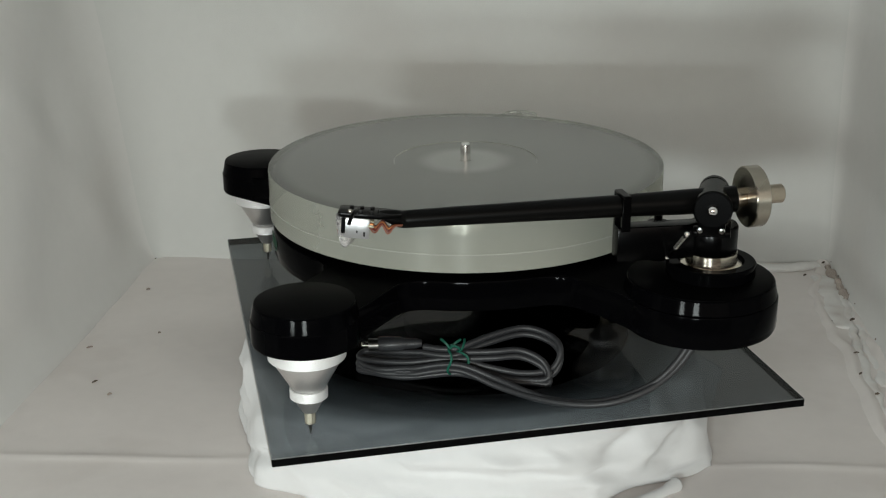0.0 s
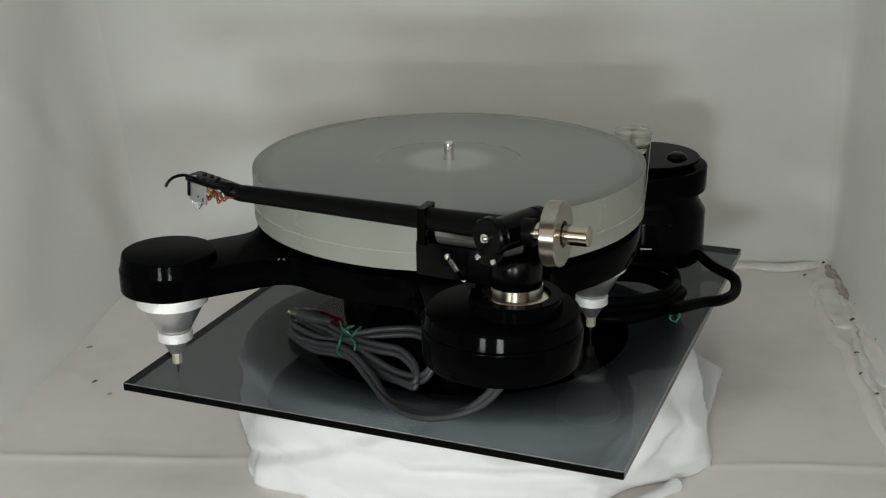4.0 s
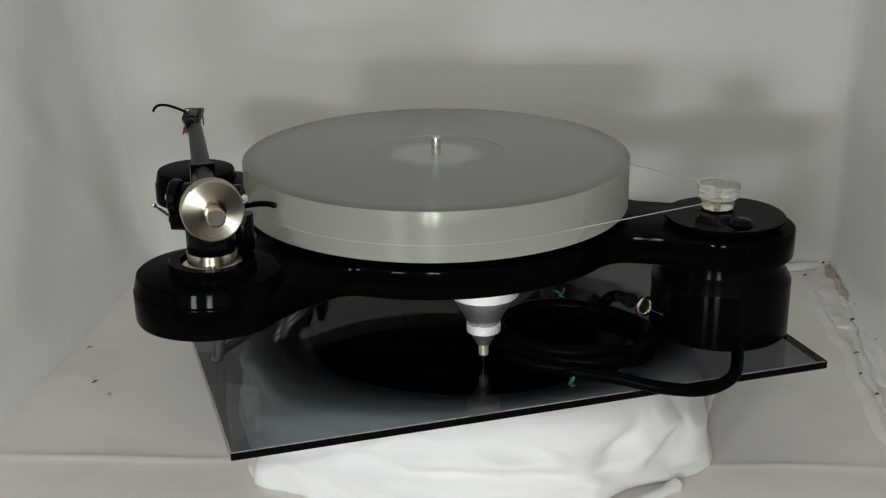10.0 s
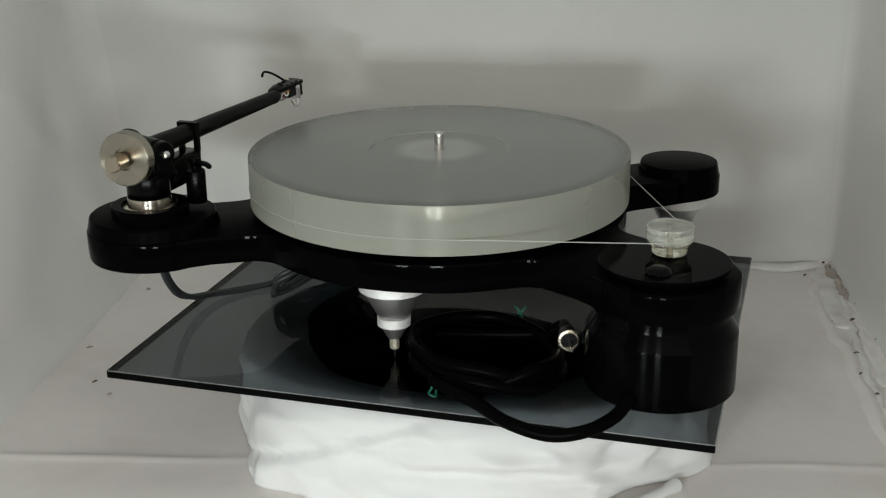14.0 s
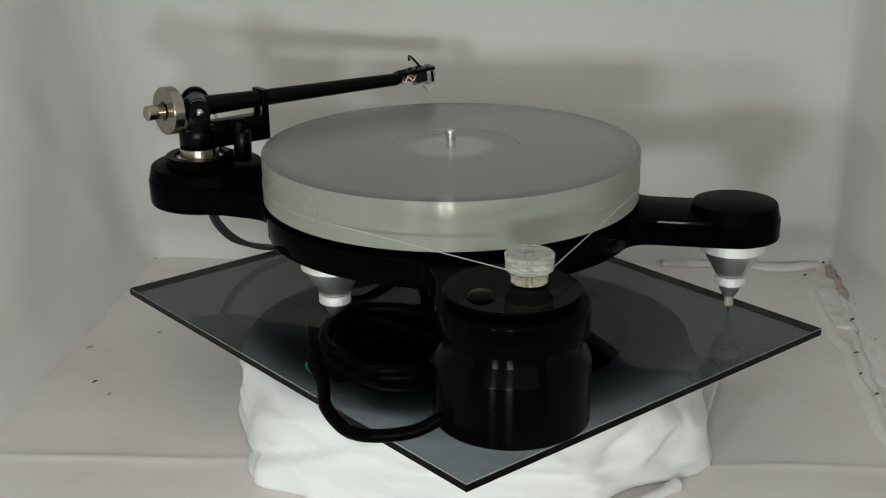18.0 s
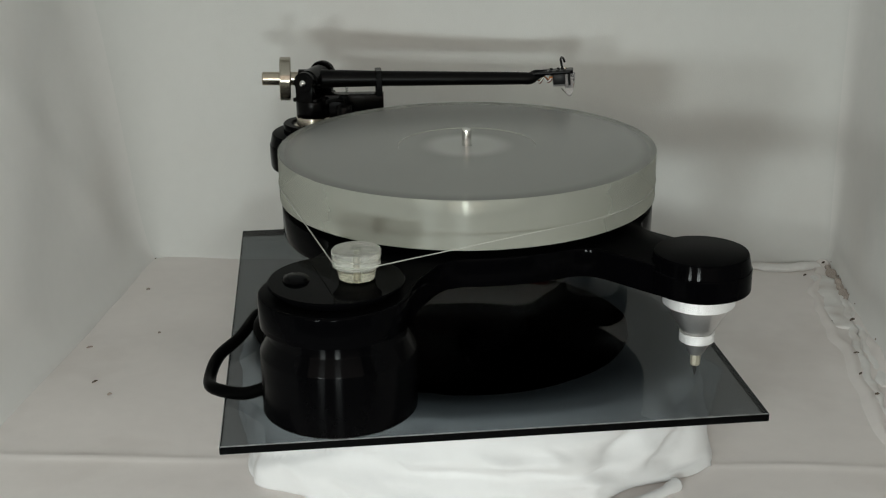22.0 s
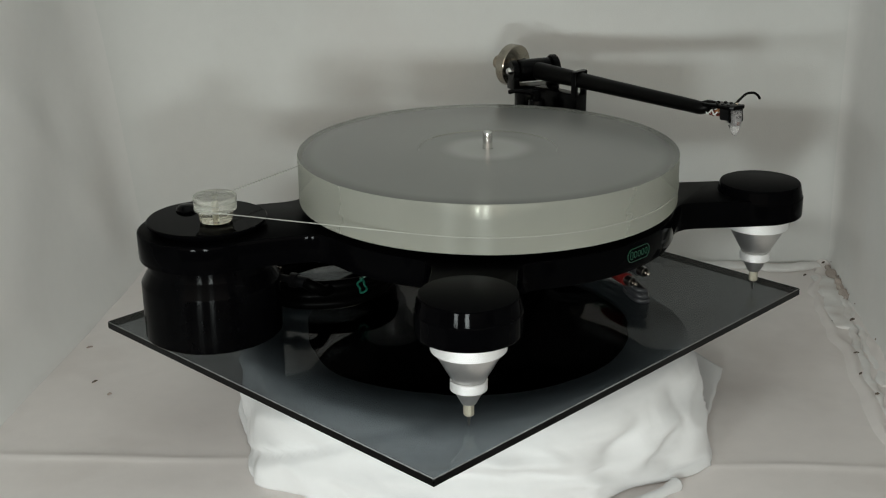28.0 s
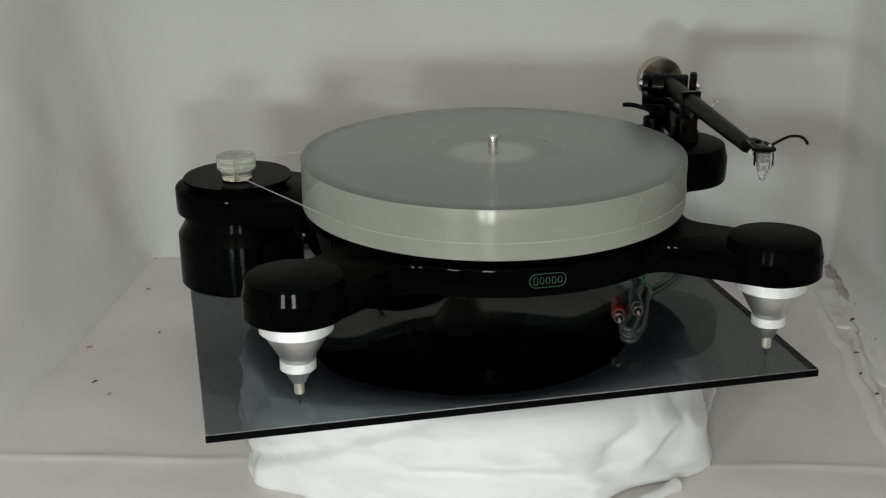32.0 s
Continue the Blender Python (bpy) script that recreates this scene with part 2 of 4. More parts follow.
def lathe(profile, at=(0, 0, 0), seg=72, axis=None):
    """A turned body from (radius, height) pairs; axis: the way its height runs."""
    bm = bmesh.new()
    rings = []
    for r, z in profile:
        if r < 1e-6:
            rings.append([bm.verts.new((0, 0, z))])
        else:
            rings.append([bm.verts.new((r * math.cos(a), r * math.sin(a), z)) for a in (2 * math.pi * i / seg for i in range(seg))])
    for a, b in zip(rings, rings[1:]):
        for i in range(seg):
            j = (i + 1) % seg
            if len(a) == 1 and len(b) == 1:
                break
            if len(a) == 1:
                bm.faces.new((a[0], b[i], b[j]))
            elif len(b) == 1:
                bm.faces.new((a[i], a[j], b[0]))
            else:
                bm.faces.new((a[i], a[j], b[j], b[i]))
    m = Matrix.Translation(at)
    if axis is not None:
        m = m @ Vector(axis).to_track_quat("Z", "Y").to_matrix().to_4x4()
    bm.transform(m)
    return bm


def disc(r, z0, z1, e=0.0008, at=(0, 0), seg=72):
    """A solid turned disc with eased edges."""
    return lathe([(0, z0), (r - e, z0), (r - 0.3 * e, z0 + 0.3 * e), (r, z0 + e), (r, z1 - e), (r - 0.3 * e, z1 - 0.3 * e), (r - e, z1), (0, z1)], (*at, 0), seg)


def rod(a, b, r, e=0.0003, seg=20):
    a, b = Vector(a), Vector(b)
    n = (b - a).length
    return lathe([(0, 0), (r - e, 0), (r, e), (r, n - e), (r - e, n), (0, n)], a, seg, b - a)


def block(x0, x1, y0, y1, z0, z1, bev=0.001, seg=2, turn=None):
    bm = bmesh.new()
    bmesh.ops.create_cube(bm, size=1)
    bmesh.ops.transform(bm, matrix=Matrix.Translation(((x0 + x1) / 2, (y0 + y1) / 2, (z0 + z1) / 2)) @ Matrix.Diagonal((x1 - x0, y1 - y0, z1 - z0, 1)), verts=bm.verts)
    if bev:
        bmesh.ops.bevel(bm, geom=bm.edges[:], offset=bev, segments=seg, affect="EDGES", profile=0.5)
    if turn is not None:
        bm.transform(turn)
    return bm


def smooth_path(pts, n=8, closed=False):
    p = [Vector(q) for q in pts]
    out = []
    k = len(p)
    for i in range(k if closed else k - 1):
        if closed:
            a, b, c, d = p[i - 1], p[i], p[(i + 1) % k], p[(i + 2) % k]
        else:
            a, b, c, d = p[max(i - 1, 0)], p[i], p[i + 1], p[min(i + 2, k - 1)]
        for s in range(n):
            t = s / n
            out.append(0.5 * ((2 * b) + (c - a) * t + (2 * a - 5 * b + 4 * c - d) * t * t + (3 * b - a - 3 * c + d) * t ** 3))
    if not closed:
        out.append(p[-1])
    return out


def tube(pts, r, seg=12, closed=False, ends=True):
    """A round cord along points; r: one radius or one for each point."""
    bm = bmesh.new()
    k = len(pts)
    rad = r if isinstance(r, (list, tuple)) else [r] * k
    rings, up = [], None
    for i in range(k):
        if closed:
            d = pts[(i + 1) % k] - pts[i - 1]
        else:
            d = pts[min(i + 1, k - 1)] - pts[max(i - 1, 0)]
        d.normalize()
        if up is None:
            up = Vector((0, 0, 1)) if abs(d.z) < 0.9 else Vector((1, 0, 0))
        up = (up - d * up.dot(d)).normalized()
        side = d.cross(up)
        rings.append([bm.verts.new(pts[i] + (up * math.cos(a) + side * math.sin(a)) * rad[i]) for a in (2 * math.pi * j / seg for j in range(seg))])
    for i in range(k if closed else k - 1):
        a, b = rings[i], rings[(i + 1) % k]
        for j in range(seg):
            bm.faces.new((a[j], a[(j + 1) % seg], b[(j + 1) % seg], b[j]))
    if ends and not closed:
        bm.faces.new(rings[0])
        bm.faces.new(rings[-1])
    return bm


def slab(outline, z0, z1, e=0.0012):
    """A plate cut to an outline, with eased edges above and below."""
    bm = bmesh.new()
    k = len(outline)
    normals = []
    for i in range(k):
        d = Vector(outline[(i + 1) % k]) - Vector(outline[i - 1])
        normals.append(Vector((d.y, -d.x)).normalized())
    rings = []
    for z, inset in ((z0, e), (z0 + 0.3 * e, 0.3 * e), (z0 + e, 0), (z1 - e, 0), (z1 - 0.3 * e, 0.3 * e), (z1, e)):
        rings.append([bm.verts.new((outline[i][0] - normals[i].x * inset, outline[i][1] - normals[i].y * inset, z)) for i in range(k)])
    for a, b in zip(rings, rings[1:]):
        for i in range(k):
            bm.faces.new((a[i], a[(i + 1) % k], b[(i + 1) % k], b[i]))
    lo, hi = bm.faces.new(list(reversed(rings[0]))), bm.faces.new(rings[-1])
    return bm


# ---- the turning set: angles of the glass and all upon it ----
TURNED_THINGS = []
TURN = [(0, 13.39), (4, -20.72), (8, -54.53), (12, -88.56), (16, -122.33), (20, -156.05), (24, -189.54), (28, -223.40), (32, -256.69)]
G = 0.0036   # top of the glass
GLASS_DEEP = 0.0062


def spins(ob, base):
    TURNED_THINGS.append((ob, Vector(base)))
    return ob


# ---- the photo tent ----
FLOOR = -0.0847
BL, BR = Vector((-0.3489, 0.3710)), Vector((0.3982, 0.3419))
FL, FR = Vector((-0.4405, -0.4686)), Vector((0.3418, -0.4686))


def cloth_object(name, rows, mat, label, thick=0.003):
    bm = bmesh.new()
    grid = [[bm.verts.new(p) for p in row] for row in rows]
    for a, b in zip(grid, grid[1:]):
        for i in range(len(a) - 1):
            bm.faces.new((a[i], a[i + 1], b[i + 1], b[i]))
    BASE[0] = Vector((0, 0, 0))
    ob = part(name, bm, mat, None, label, 180)
    ob.modifiers.new("thickness", "SOLIDIFY").thickness = thick
    return tagged(ob, kind="structure")


TOP = 0.541


def wall_line(ra, rb):
    """The tent's walls as one line at one height, with rounded back corners."""
    def corner(a, c, b, r):
        u, v = (a - c).normalized(), (b - c).normalized()
        return [(c + u * r) * (1 - t) ** 2 + c * 2 * t * (1 - t) + (c + v * r) * t * t for t in (i / 16 for i in range(17))]

    west, east = corner(FL, BL, BR, ra), corner(BL, BR, FR, rb)
    pts = [FL.lerp(west[0], i / 50) for i in range(50)] + west
    pts += [west[-1].lerp(east[0], i / 60) for i in range(1, 60)] + east
    return pts + [east[-1].lerp(FR, i / 40) for i in range(1, 41)]


def tent():
    def row(z):
        h = (z - FLOOR) / (TOP - FLOOR)
        g = max(0, h) ** 0.6
        line = wall_line(0.022 + 0.106 * g, 0.018 + 0.053 * g)
        n, out = len(line), []
        for i, p in enumerate(line):
            d = (line[min(i + 1, n - 1)] - line[max(i - 1, 0)]).normalized()
            side = Vector((-d.y, d.x))
            west = max(0, min(1, (0.0 - p.x) / 0.35))
            back = max(0, min(1, (p.y + 0.116) / 0.44))
            w = 0.0060 * noise.noise(Vector((p.x * 5, p.y * 5, z * 2.0))) + 0.0028 * noise.noise(Vector((p.x * 15, p.y * 15, z * 4)))
            w += west * (1 - 0.7 * back) * 0.008 * noise.noise(Vector((p.x * 3 + z * 4, p.y * 9 - z * 6, 2.0)))
            w += west * (1 - back) * 0.0035 * (0.4 - abs(noise.noise(Vector((p.y * 11 + z * 9, z * 3 - p.y, 7.0)))))
            # one long slanting pull in the west wall
            w -= west * 0.003 * math.exp(-((p.y - 0.2596 + 0.77 * z) / 0.022) ** 2) * (p.y < 0.324)
            lean = 0.155 * min(1, 1.3 * west) * (z - FLOOR)
            sag = -0.005 * math.exp(-((z - FLOOR) / 0.014) ** 2) - 0.008 * min(1, 1.3 * west) * (1 - back * back) * math.exp(-max(0, z - FLOOR) / 0.022)
            q = p + side * (w * max(0, min(1, 9 * h)) + lean + sag)
            out.append((q.x, q.y, z))
        return out

    zs = [FLOOR - 0.004 + (TOP - FLOOR + 0.004) * (j / 60) ** 1.2 for j in range(61)]
    wall = cloth_object("wall_tent", [row(z) for z in zs], [FABRIC, FABRIC_SIDE_LIT], "wrinkled white fabric wall of a photo tent")
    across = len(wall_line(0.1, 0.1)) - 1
    # side wall columns take the brightened copy of the fabric
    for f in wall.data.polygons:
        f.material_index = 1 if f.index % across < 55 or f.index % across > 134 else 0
    rows = []
    for j in range(291):
        y = -0.486 + 0.90 * j / 290
        line = []
        for i in range(201):
            x = -0.546 + 1.092 * i / 200
            lift = 0.0022 * noise.noise(Vector((x * 4, y * 9, 0))) + 0.0012 * noise.noise(Vector((x * 14, y * 14, 3)))
            # the long crease across the sheet
            off = y - (-0.1016 - 0.0324 * x + 0.003 * noise.noise(Vector((x * 6, 0, 9))))
            lift += (0.0020 if x < 0 else 0.0014) * (1 + 0.5 * noise.noise(Vector((x * 9, 1, 2)))) * math.exp(-abs(off) / 0.0045) * min(1, max(0, (abs(x) - 0.12) * 8))
            line.append((x, y, FLOOR + lift - 0.0016))
        rows.append(line)
    cloth_object("floor", rows, FLOOR_CLOTH, "creased off-white backdrop sheet on the tent floor", 0.002)
    cloth_object("ceiling", [[(-0.50 + 0.97 * i / 20, -0.486 + 0.90 * j / 20, TOP + 0.004 * noise.noise(Vector((i * 0.4, j * 0.4, 0)))) for i in range(21)] for j in range(21)], FABRIC, "white fabric top of a photo tent")


tent()


def fold(name, pts, r, mat, label, lumps=0.4, flat=0.5):
    """A soft ridge of gathered cloth lying on the floor."""
    path = smooth_path([(x, y, FLOOR + z) for x, y, z in pts], 12)
    rad = [r * (1 + lumps * noise.noise(Vector((i * 0.23, 4.0, 1.0))) + 0.5 * lumps * noise.noise(Vector((i * 0.71, 9.0, 1.0)))) for i in range(len(path))]
    BASE[0] = Vector((0, 0, 0))
    bm = tube(path, rad, 14)
    for v in bm.verts:
        v.co.z = FLOOR + (v.co.z - FLOOR) * flat + 0.0012 * noise.noise(v.co * 60)
        v.co.x += 0.004 * noise.noise(v.co * 35) + 0.0022 * noise.noise(v.co * 110)
    return tagged(part(name, bm, mat, None, label, 180), kind="structure")


def gathered_seam():
    """Crumpled cloth heaped along the east seam, with two ragged ridges."""
    path = smooth_path([(0.2643, 0.3507, 0), (0.326, 0.3463, 0), (0.3744, 0.3393, 0), (0.3956, 0.3067, 0), (0.3912, 0.2538, 0), (0.3859, 0.201, 0), (0.3841, 0.1481, 0), (0.3771, 0.06, 0), (0.3665, -0.0721, 0), (0.3524, -0.2924, 0)], 40)
    rows = []
    for i, p in enumerate(path):
        d = (path[min(i + 1, len(path) - 1)] - path[max(i - 1, 0)]).normalized()
        side = Vector((d.y, -d.x, 0))
        t = i / len(path)
        wide = 0.026 + 0.030 * max(0, min(1, (t - 0.25) * 6)) + 0.012 * noise.noise(Vector((t * 14, 0, 5)))
        line = []
        for k in range(29):
            v = k / 28
            q = p + side * (v * wide - 0.006)
            a = noise.noise(Vector((q.x * 12, q.y * 12, 1.0)))
            f = noise.noise(Vector((q.x * 30, q.y * 30, 3.0)))
            ridge = math.exp(-((v - 0.22 - 0.15 * a) / 0.13) ** 2) + 0.8 * math.exp(-((v - 0.74 - 0.22 * f * 0.5) / 0.10) ** 2) * max(0, min(1, (t - 0.25) * 6))
            z = (0.0040 + 0.0045 * noise.noise(Vector((t * 17, 2, 0)))) * ridge + 0.0012 * f + 0.0018 * a
            line.append((q.x, q.y, FLOOR + 0.0012 - 0.006 * max(0, (v - 0.75) * 4) + max(-0.003, z * min(1, 6 * (1 - v)))))
        rows.append(line)
    cloth_object("trim_seam", rows, FLOOR_CLOTH, "gathered white cloth along the tent seam", 0.002)


gathered_seam()
for line, thick, squash in (
        ([(0.215, 0.3350, 0.003), (0.262, 0.3300, 0.004), (0.306, 0.3255, 0.004), (0.338, 0.3180, 0.005), (0.362, 0.3230, 0.005), (0.377, 0.3300, 0.003)], 0.0080, 0.45),
        ([(0.3759, 0.2947, 0.0036), (0.3717, 0.2570, 0.0036), (0.3658, 0.2182, 0.0036), (0.3609, 0.1800, 0.0036), (0.3572, 0.1548, 0.0036)], 0.0120, 0.22),
        ([(0.3794, 0.2384, 0.0024), (0.3745, 0.2007, 0.0024), (0.3658, 0.1581, 0.0024), (0.3593, 0.1168, 0.0024), (0.3536, 0.0744, 0.0024), (0.3476, 0.0259, 0.0024), (0.3451, -0.0107, 0.0024), (0.3446, -0.0643, 0.0024)], 0.0042, 0.55),
        ([(0.3844, 0.2205, 0.0030), (0.3814, 0.1794, 0.0030), (0.3755, 0.1354, 0.0030), (0.3692, 0.0867, 0.0030), (0.3638, 0.0259, 0.0030)], 0.0085, 0.32)):
    fold("trim_hem", line, thick, HEM, "rolled white hem along the tent seam", 0.18, squash)
fold("trim_grime", [(0.3877, 0.3132, 0.0048), (0.3836, 0.2760, 0.0048), (0.3818, 0.2485, 0.0048), (0.3831, 0.2267, 0.0048)], 0.0034, GRIME, "brown grime in the tent seam", 0.9, 0.9)
fold("trim_grime", [(0.3839, 0.2292, 0.0042), (0.3866, 0.2094, 0.0042), (0.3901, 0.1873, 0.0042), (0.3882, 0.1522, 0.0042), (0.3860, 0.1175, 0.0042), (0.3816, 0.0677, 0.0042)], 0.0016, GRIME, "brown grime in the tent seam", 1.2, 0.9)
# a dark cord laid in for the shade of the back-left seam gap
fold("trim_seam_shade", [(-0.3542, 0.3243, 0.001), (-0.348, 0.3551, 0.001), (-0.3418, 0.3653, 0.001), (-0.2995, 0.3675, 0.001), (-0.2379, 0.3657, 0.001), (-0.185, 0.3639, 0.001)], 0.0008, DUST_SHADE, "thin brown cord drawn for the shaded gap of the seam", 1.6, 1.0)


def room():
    """The dim room that the open front of the tent looks into."""
    BASE[0] = Vector((0, 0, 0))
    bm = block(-2.2, 2.2, -3.0, 1.4, -0.9, 1.7, 0)
    bmesh.ops.reverse_faces(bm, faces=bm.faces)
    me = bpy.data.meshes.new("wall_room")
    bm.to_mesh(me)
    bm.free()
    me.materials.append(ROOM)
    tagged(new("wall_room", me), "dim grey room around the photo tent", kind="structure")


room()


def cloth_stand():
    """A white cotton cloth bundled round a low stand, its folds falling to the floor."""
    at = (0.002, 0.0)
    b = thing("draped_stand", (at[0], at[1], FLOOR), "white cotton cloth draped round a low stand on the sheet", "stand")
    seg, bm, rings = 300, bmesh.new(), []
    prof = [(0.126, 0.850), (0.132, 0.878), (0.137, 0.902), (0.142, 0.925), (0.147, 0.944), (0.152, 0.958), (0.157, 0.966), (0.162, 0.967), (0.167, 0.957), (0.172, 0.933), (0.176, 0.895), (0.179, 0.84), (0.182, 0.76), (0.184, 0.66), (0.185, 0.55), (0.186, 0.44), (0.187, 0.33), (0.188, 0.22), (0.189, 0.12), (0.189, 0.05), (0.187, 0.018), (0.180, 0.008)]
    top = -0.0045 - FLOOR
    # soft dents and creases: angle, height, slant, width, reach, depth
    pleats = [(-0.93, 0.52, 0.5, 0.09, 0.18, -0.010), (-0.80, 0.40, 0.6, 0.06, 0.16, 0.006), (-2.28, 0.40, 1.1, 0.05, 0.35, -0.008), (-2.05, 0.55, 1.2, 0.10, 0.25, 0.005),
              (-1.45, 0.36, -3.0, 0.35, 0.07, -0.005), (-1.35, 0.50, -2.0, 0.30, 0.07, 0.004), (-1.75, 0.62, 1.8, 0.16, 0.10, -0.004)]
    fine = [(p[0] + (q[0] - p[0]) * i / 3, p[1] + (q[1] - p[1]) * i / 3) for p, q in zip(prof, prof[1:]) for i in range(3)] + prof[-1:]
    for k, (r, h) in enumerate(fine):
        ring = []
        for i in range(seg):
            a = 2 * math.pi * i / seg
            c, s = math.cos(a), math.sin(a)
            fall = max(0, min(1, (k / 3 - 9) / 5))
            fold_a = 0.010 * noise.noise(Vector((c * 1.9 + 3, s * 1.9, h * 1.3)))
            fold_b = 0.005 * noise.noise(Vector((c * 4.5, s * 4.5 + h * 2.5, h * 2.0)))
            drape = 0.005 * max(0, math.sin(a * 3 + 5 * h + 1.0)) * (1 - h)
            ridge = 0.012 * (0.3 - abs(noise.noise(Vector((c * 3.2 + h * 1.8, s * 3.2, h * 3.5)))))
            crease = 0.0045 * max(0, 0.16 - abs(noise.noise(Vector((c * 5.5 + h * 2.4, s * 5.5 - h * 1.6, h * 1.2 + 4))))) / 0.16 * noise.noise(Vector((c * 3, s * 3, h * 3 + 8)))
            flare = (1 - h) ** 2.4 * math.exp(-((math.remainder(a + 0.565, 2 * math.pi)) / 0.22) ** 2)
            corner = (1 - h) ** 0.7 * math.exp(-((math.remainder(a + 2.38, 2 * math.pi)) / 0.28) ** 2)
            pleat = sum(d * math.exp(-((math.remainder(a - p - q * (h - g), 2 * math.pi)) / u) ** 2 - ((h - g) / w) ** 2) for p, g, q, u, w, d in pleats)
            rr = r + 0.031 * flare + 0.021 * corner + pleat + (fold_a + fold_b + drape + ridge + 1.3 * crease) * fall
            zz = top * h * (1 - 0.16 * max(0, s) * (h > 0.6)) + 0.004 * noise.noise(Vector((c * 2.5, s * 2.5, h * 4))) * (1 if 0.1 < h < 0.8 else 0.1)
            ring.append(bm.verts.new((at[0] + rr * c, at[1] + rr * s * 0.97, FLOOR + max(0.0012, zz))))
        rings.append(ring)
    for p, q in zip(rings, rings[1:]):
        for i in range(seg):
            j = (i + 1) % seg
            bm.faces.new((p[i], p[j], q[j], q[i]))
    part("cloth", bm, COTTON, b, smooth=180)
    # a loose corner behind, and a bunched lip beside it
    rows = []
    corners = [Vector(q) for q in ((0.150, 0.060, -0.030), (0.222, 0.047, -0.074), (0.196, -0.030, -0.081), (0.160, -0.010, -0.081))]
    for j in range(25):
        v, row = j / 24, []
        for i in range(17):
            u = i / 16
            p = corners[0] * (1 - u) * (1 - v) + corners[1] * u * (1 - v) + corners[2] * u * v + corners[3] * (1 - u) * v
            row.append(p + Vector((0.3, -1, 0.2)) * (0.003 * math.sin(7 * u + 2 * v) + 0.003 * noise.noise(Vector((u * 5, v * 4, 2)))))
        rows.append(row)
    flap = bmesh.new()
    grid = [[flap.verts.new(p) for p in row] for row in rows]
    for a, c in zip(grid, grid[1:]):
        for i in range(16):
            flap.faces.new((a[i], a[i + 1], c[i + 1], c[i]))
    part("cloth_corner", flap, COTTON, b, "loose corner of the cloth", 180).modifiers.new("thickness", "SOLIDIFY").thickness = 0.0015
    lip = tube(smooth_path([(-0.161, 0.010, FLOOR + 0.010), (-0.171, -0.004, FLOOR + 0.022), (-0.172, -0.010, FLOOR + 0.038), (-0.165, -0.012, FLOOR + 0.056), (-0.154, -0.008, FLOOR + 0.066)], 8), [0.008 + 0.0015 * math.sin(i * 0.25) for i in range(33)], 14)
    part("cloth_lip", lip, COTTON, b, "bunched lip of the cloth", 180)
    tail = tube(smooth_path([(0.100, -0.186, FLOOR + 0.005), (0.122, -0.172, FLOOR + 0.006), (0.140, -0.157, FLOOR + 0.006), (0.154, -0.141, FLOOR + 0.004)], 8), [0.0048 + 0.001 * math.sin(i * 0.3) for i in range(25)], 14)
    part("cloth_tail", tail, COTTON, b, "tucked tail of the cloth", 180)
    base = (0, 0, FLOOR)
    d = spins(thing("revolving_stand", base, "round black revolving stand under the glass sheet", "stand"), base)
    part("stand_plate", disc(0.1370, -0.0300, -0.0150, 0.003, (0.0, 0.0), 96), FELT, d, "round black stand plate")
    part("stand_column", disc(0.090, FLOOR + 0.002, -0.0302, 0.002, (0.0, 0.0), 64), PLASTIC, d)
    part("stand_head", disc(0.050, -0.0148, G - GLASS_DEEP - 0.0002, 0.001, (0.0, 0.0), 64), FELT, d)
    return b


cloth_stand()


def debris():
    """Small dark flecks lying on the sheet."""
    BASE[0] = Vector((0, 0, FLOOR))
    spots = [(-0.3603, 0.3287, 0.004), (-0.3445, 0.3551, 0.004), (-0.3691, 0.2027, 0.0045), (-0.3621, 0.164, 0.002), (-0.385, -0.0034, 0.005), (-0.3233, 0.0406, 0.003), (0.3571, 0.2575, 0.0020), (0.3507, 0.1693, 0.0025), (0.3696, 0.1678, 0.0030), (0.3512, 0.0903, 0.0030), (0.3425, 0.0463, 0.0020), (0.3446, 0.0062, 0.0020), (0.3545, 0.2885, 0.0030), (0.3836, 0.3259, 0.0026)]
    spots += [(-0.3277, 0.2626, 0.002), (-0.348, 0.1146, 0.003), (-0.2907, 0.1481, 0.0015), (-0.3039, 0.0159, 0.002)]
    # crumbs gathered in the east seam
    for k in range(8):
        t = k / 7
        spots.append((0.3903 - 0.0194 * t + 0.006 * noise.noise(Vector((k * 2.3, 5, 0))), 0.3199 - 0.29 * t + 0.01 * noise.noise(Vector((k * 3.1, 1, 7))), 0.0006 + 0.0009 * abs(noise.noise(Vector((k * 1.9, 2, 2))))))
    for k, (x, y, n) in enumerate(spots):
        a = 0.7 + 1.3 * noise.noise(Vector((k * 1.7, 0, 0))) + (0.8 if k > 17 else 0)
        u = Vector((math.cos(a), math.sin(a), 0))
        p = Vector((x, y, FLOOR + (0.0075 if k > 17 else 0.0052 if 7 < k < 14 else 0.0022)))
        w = 0.9 + 0.5 * noise.noise(Vector((k * 4.7, 3, 0)))
        bm = tube(smooth_path([p - u * n, p + Vector((0, 0, 0.0006)), p + u * n], 3), [w * r for r in (0.0004, 0.0008, 0.0010, 0.0011, 0.0010, 0.0008, 0.0004)], 6)
        ob = part("fleck", bm, DUST_SHADE if k > 13 else DIRT, None, "small brown fleck of debris on the sheet")
        tagged(ob, category="debris", group="flecks on the sheet")


debris()


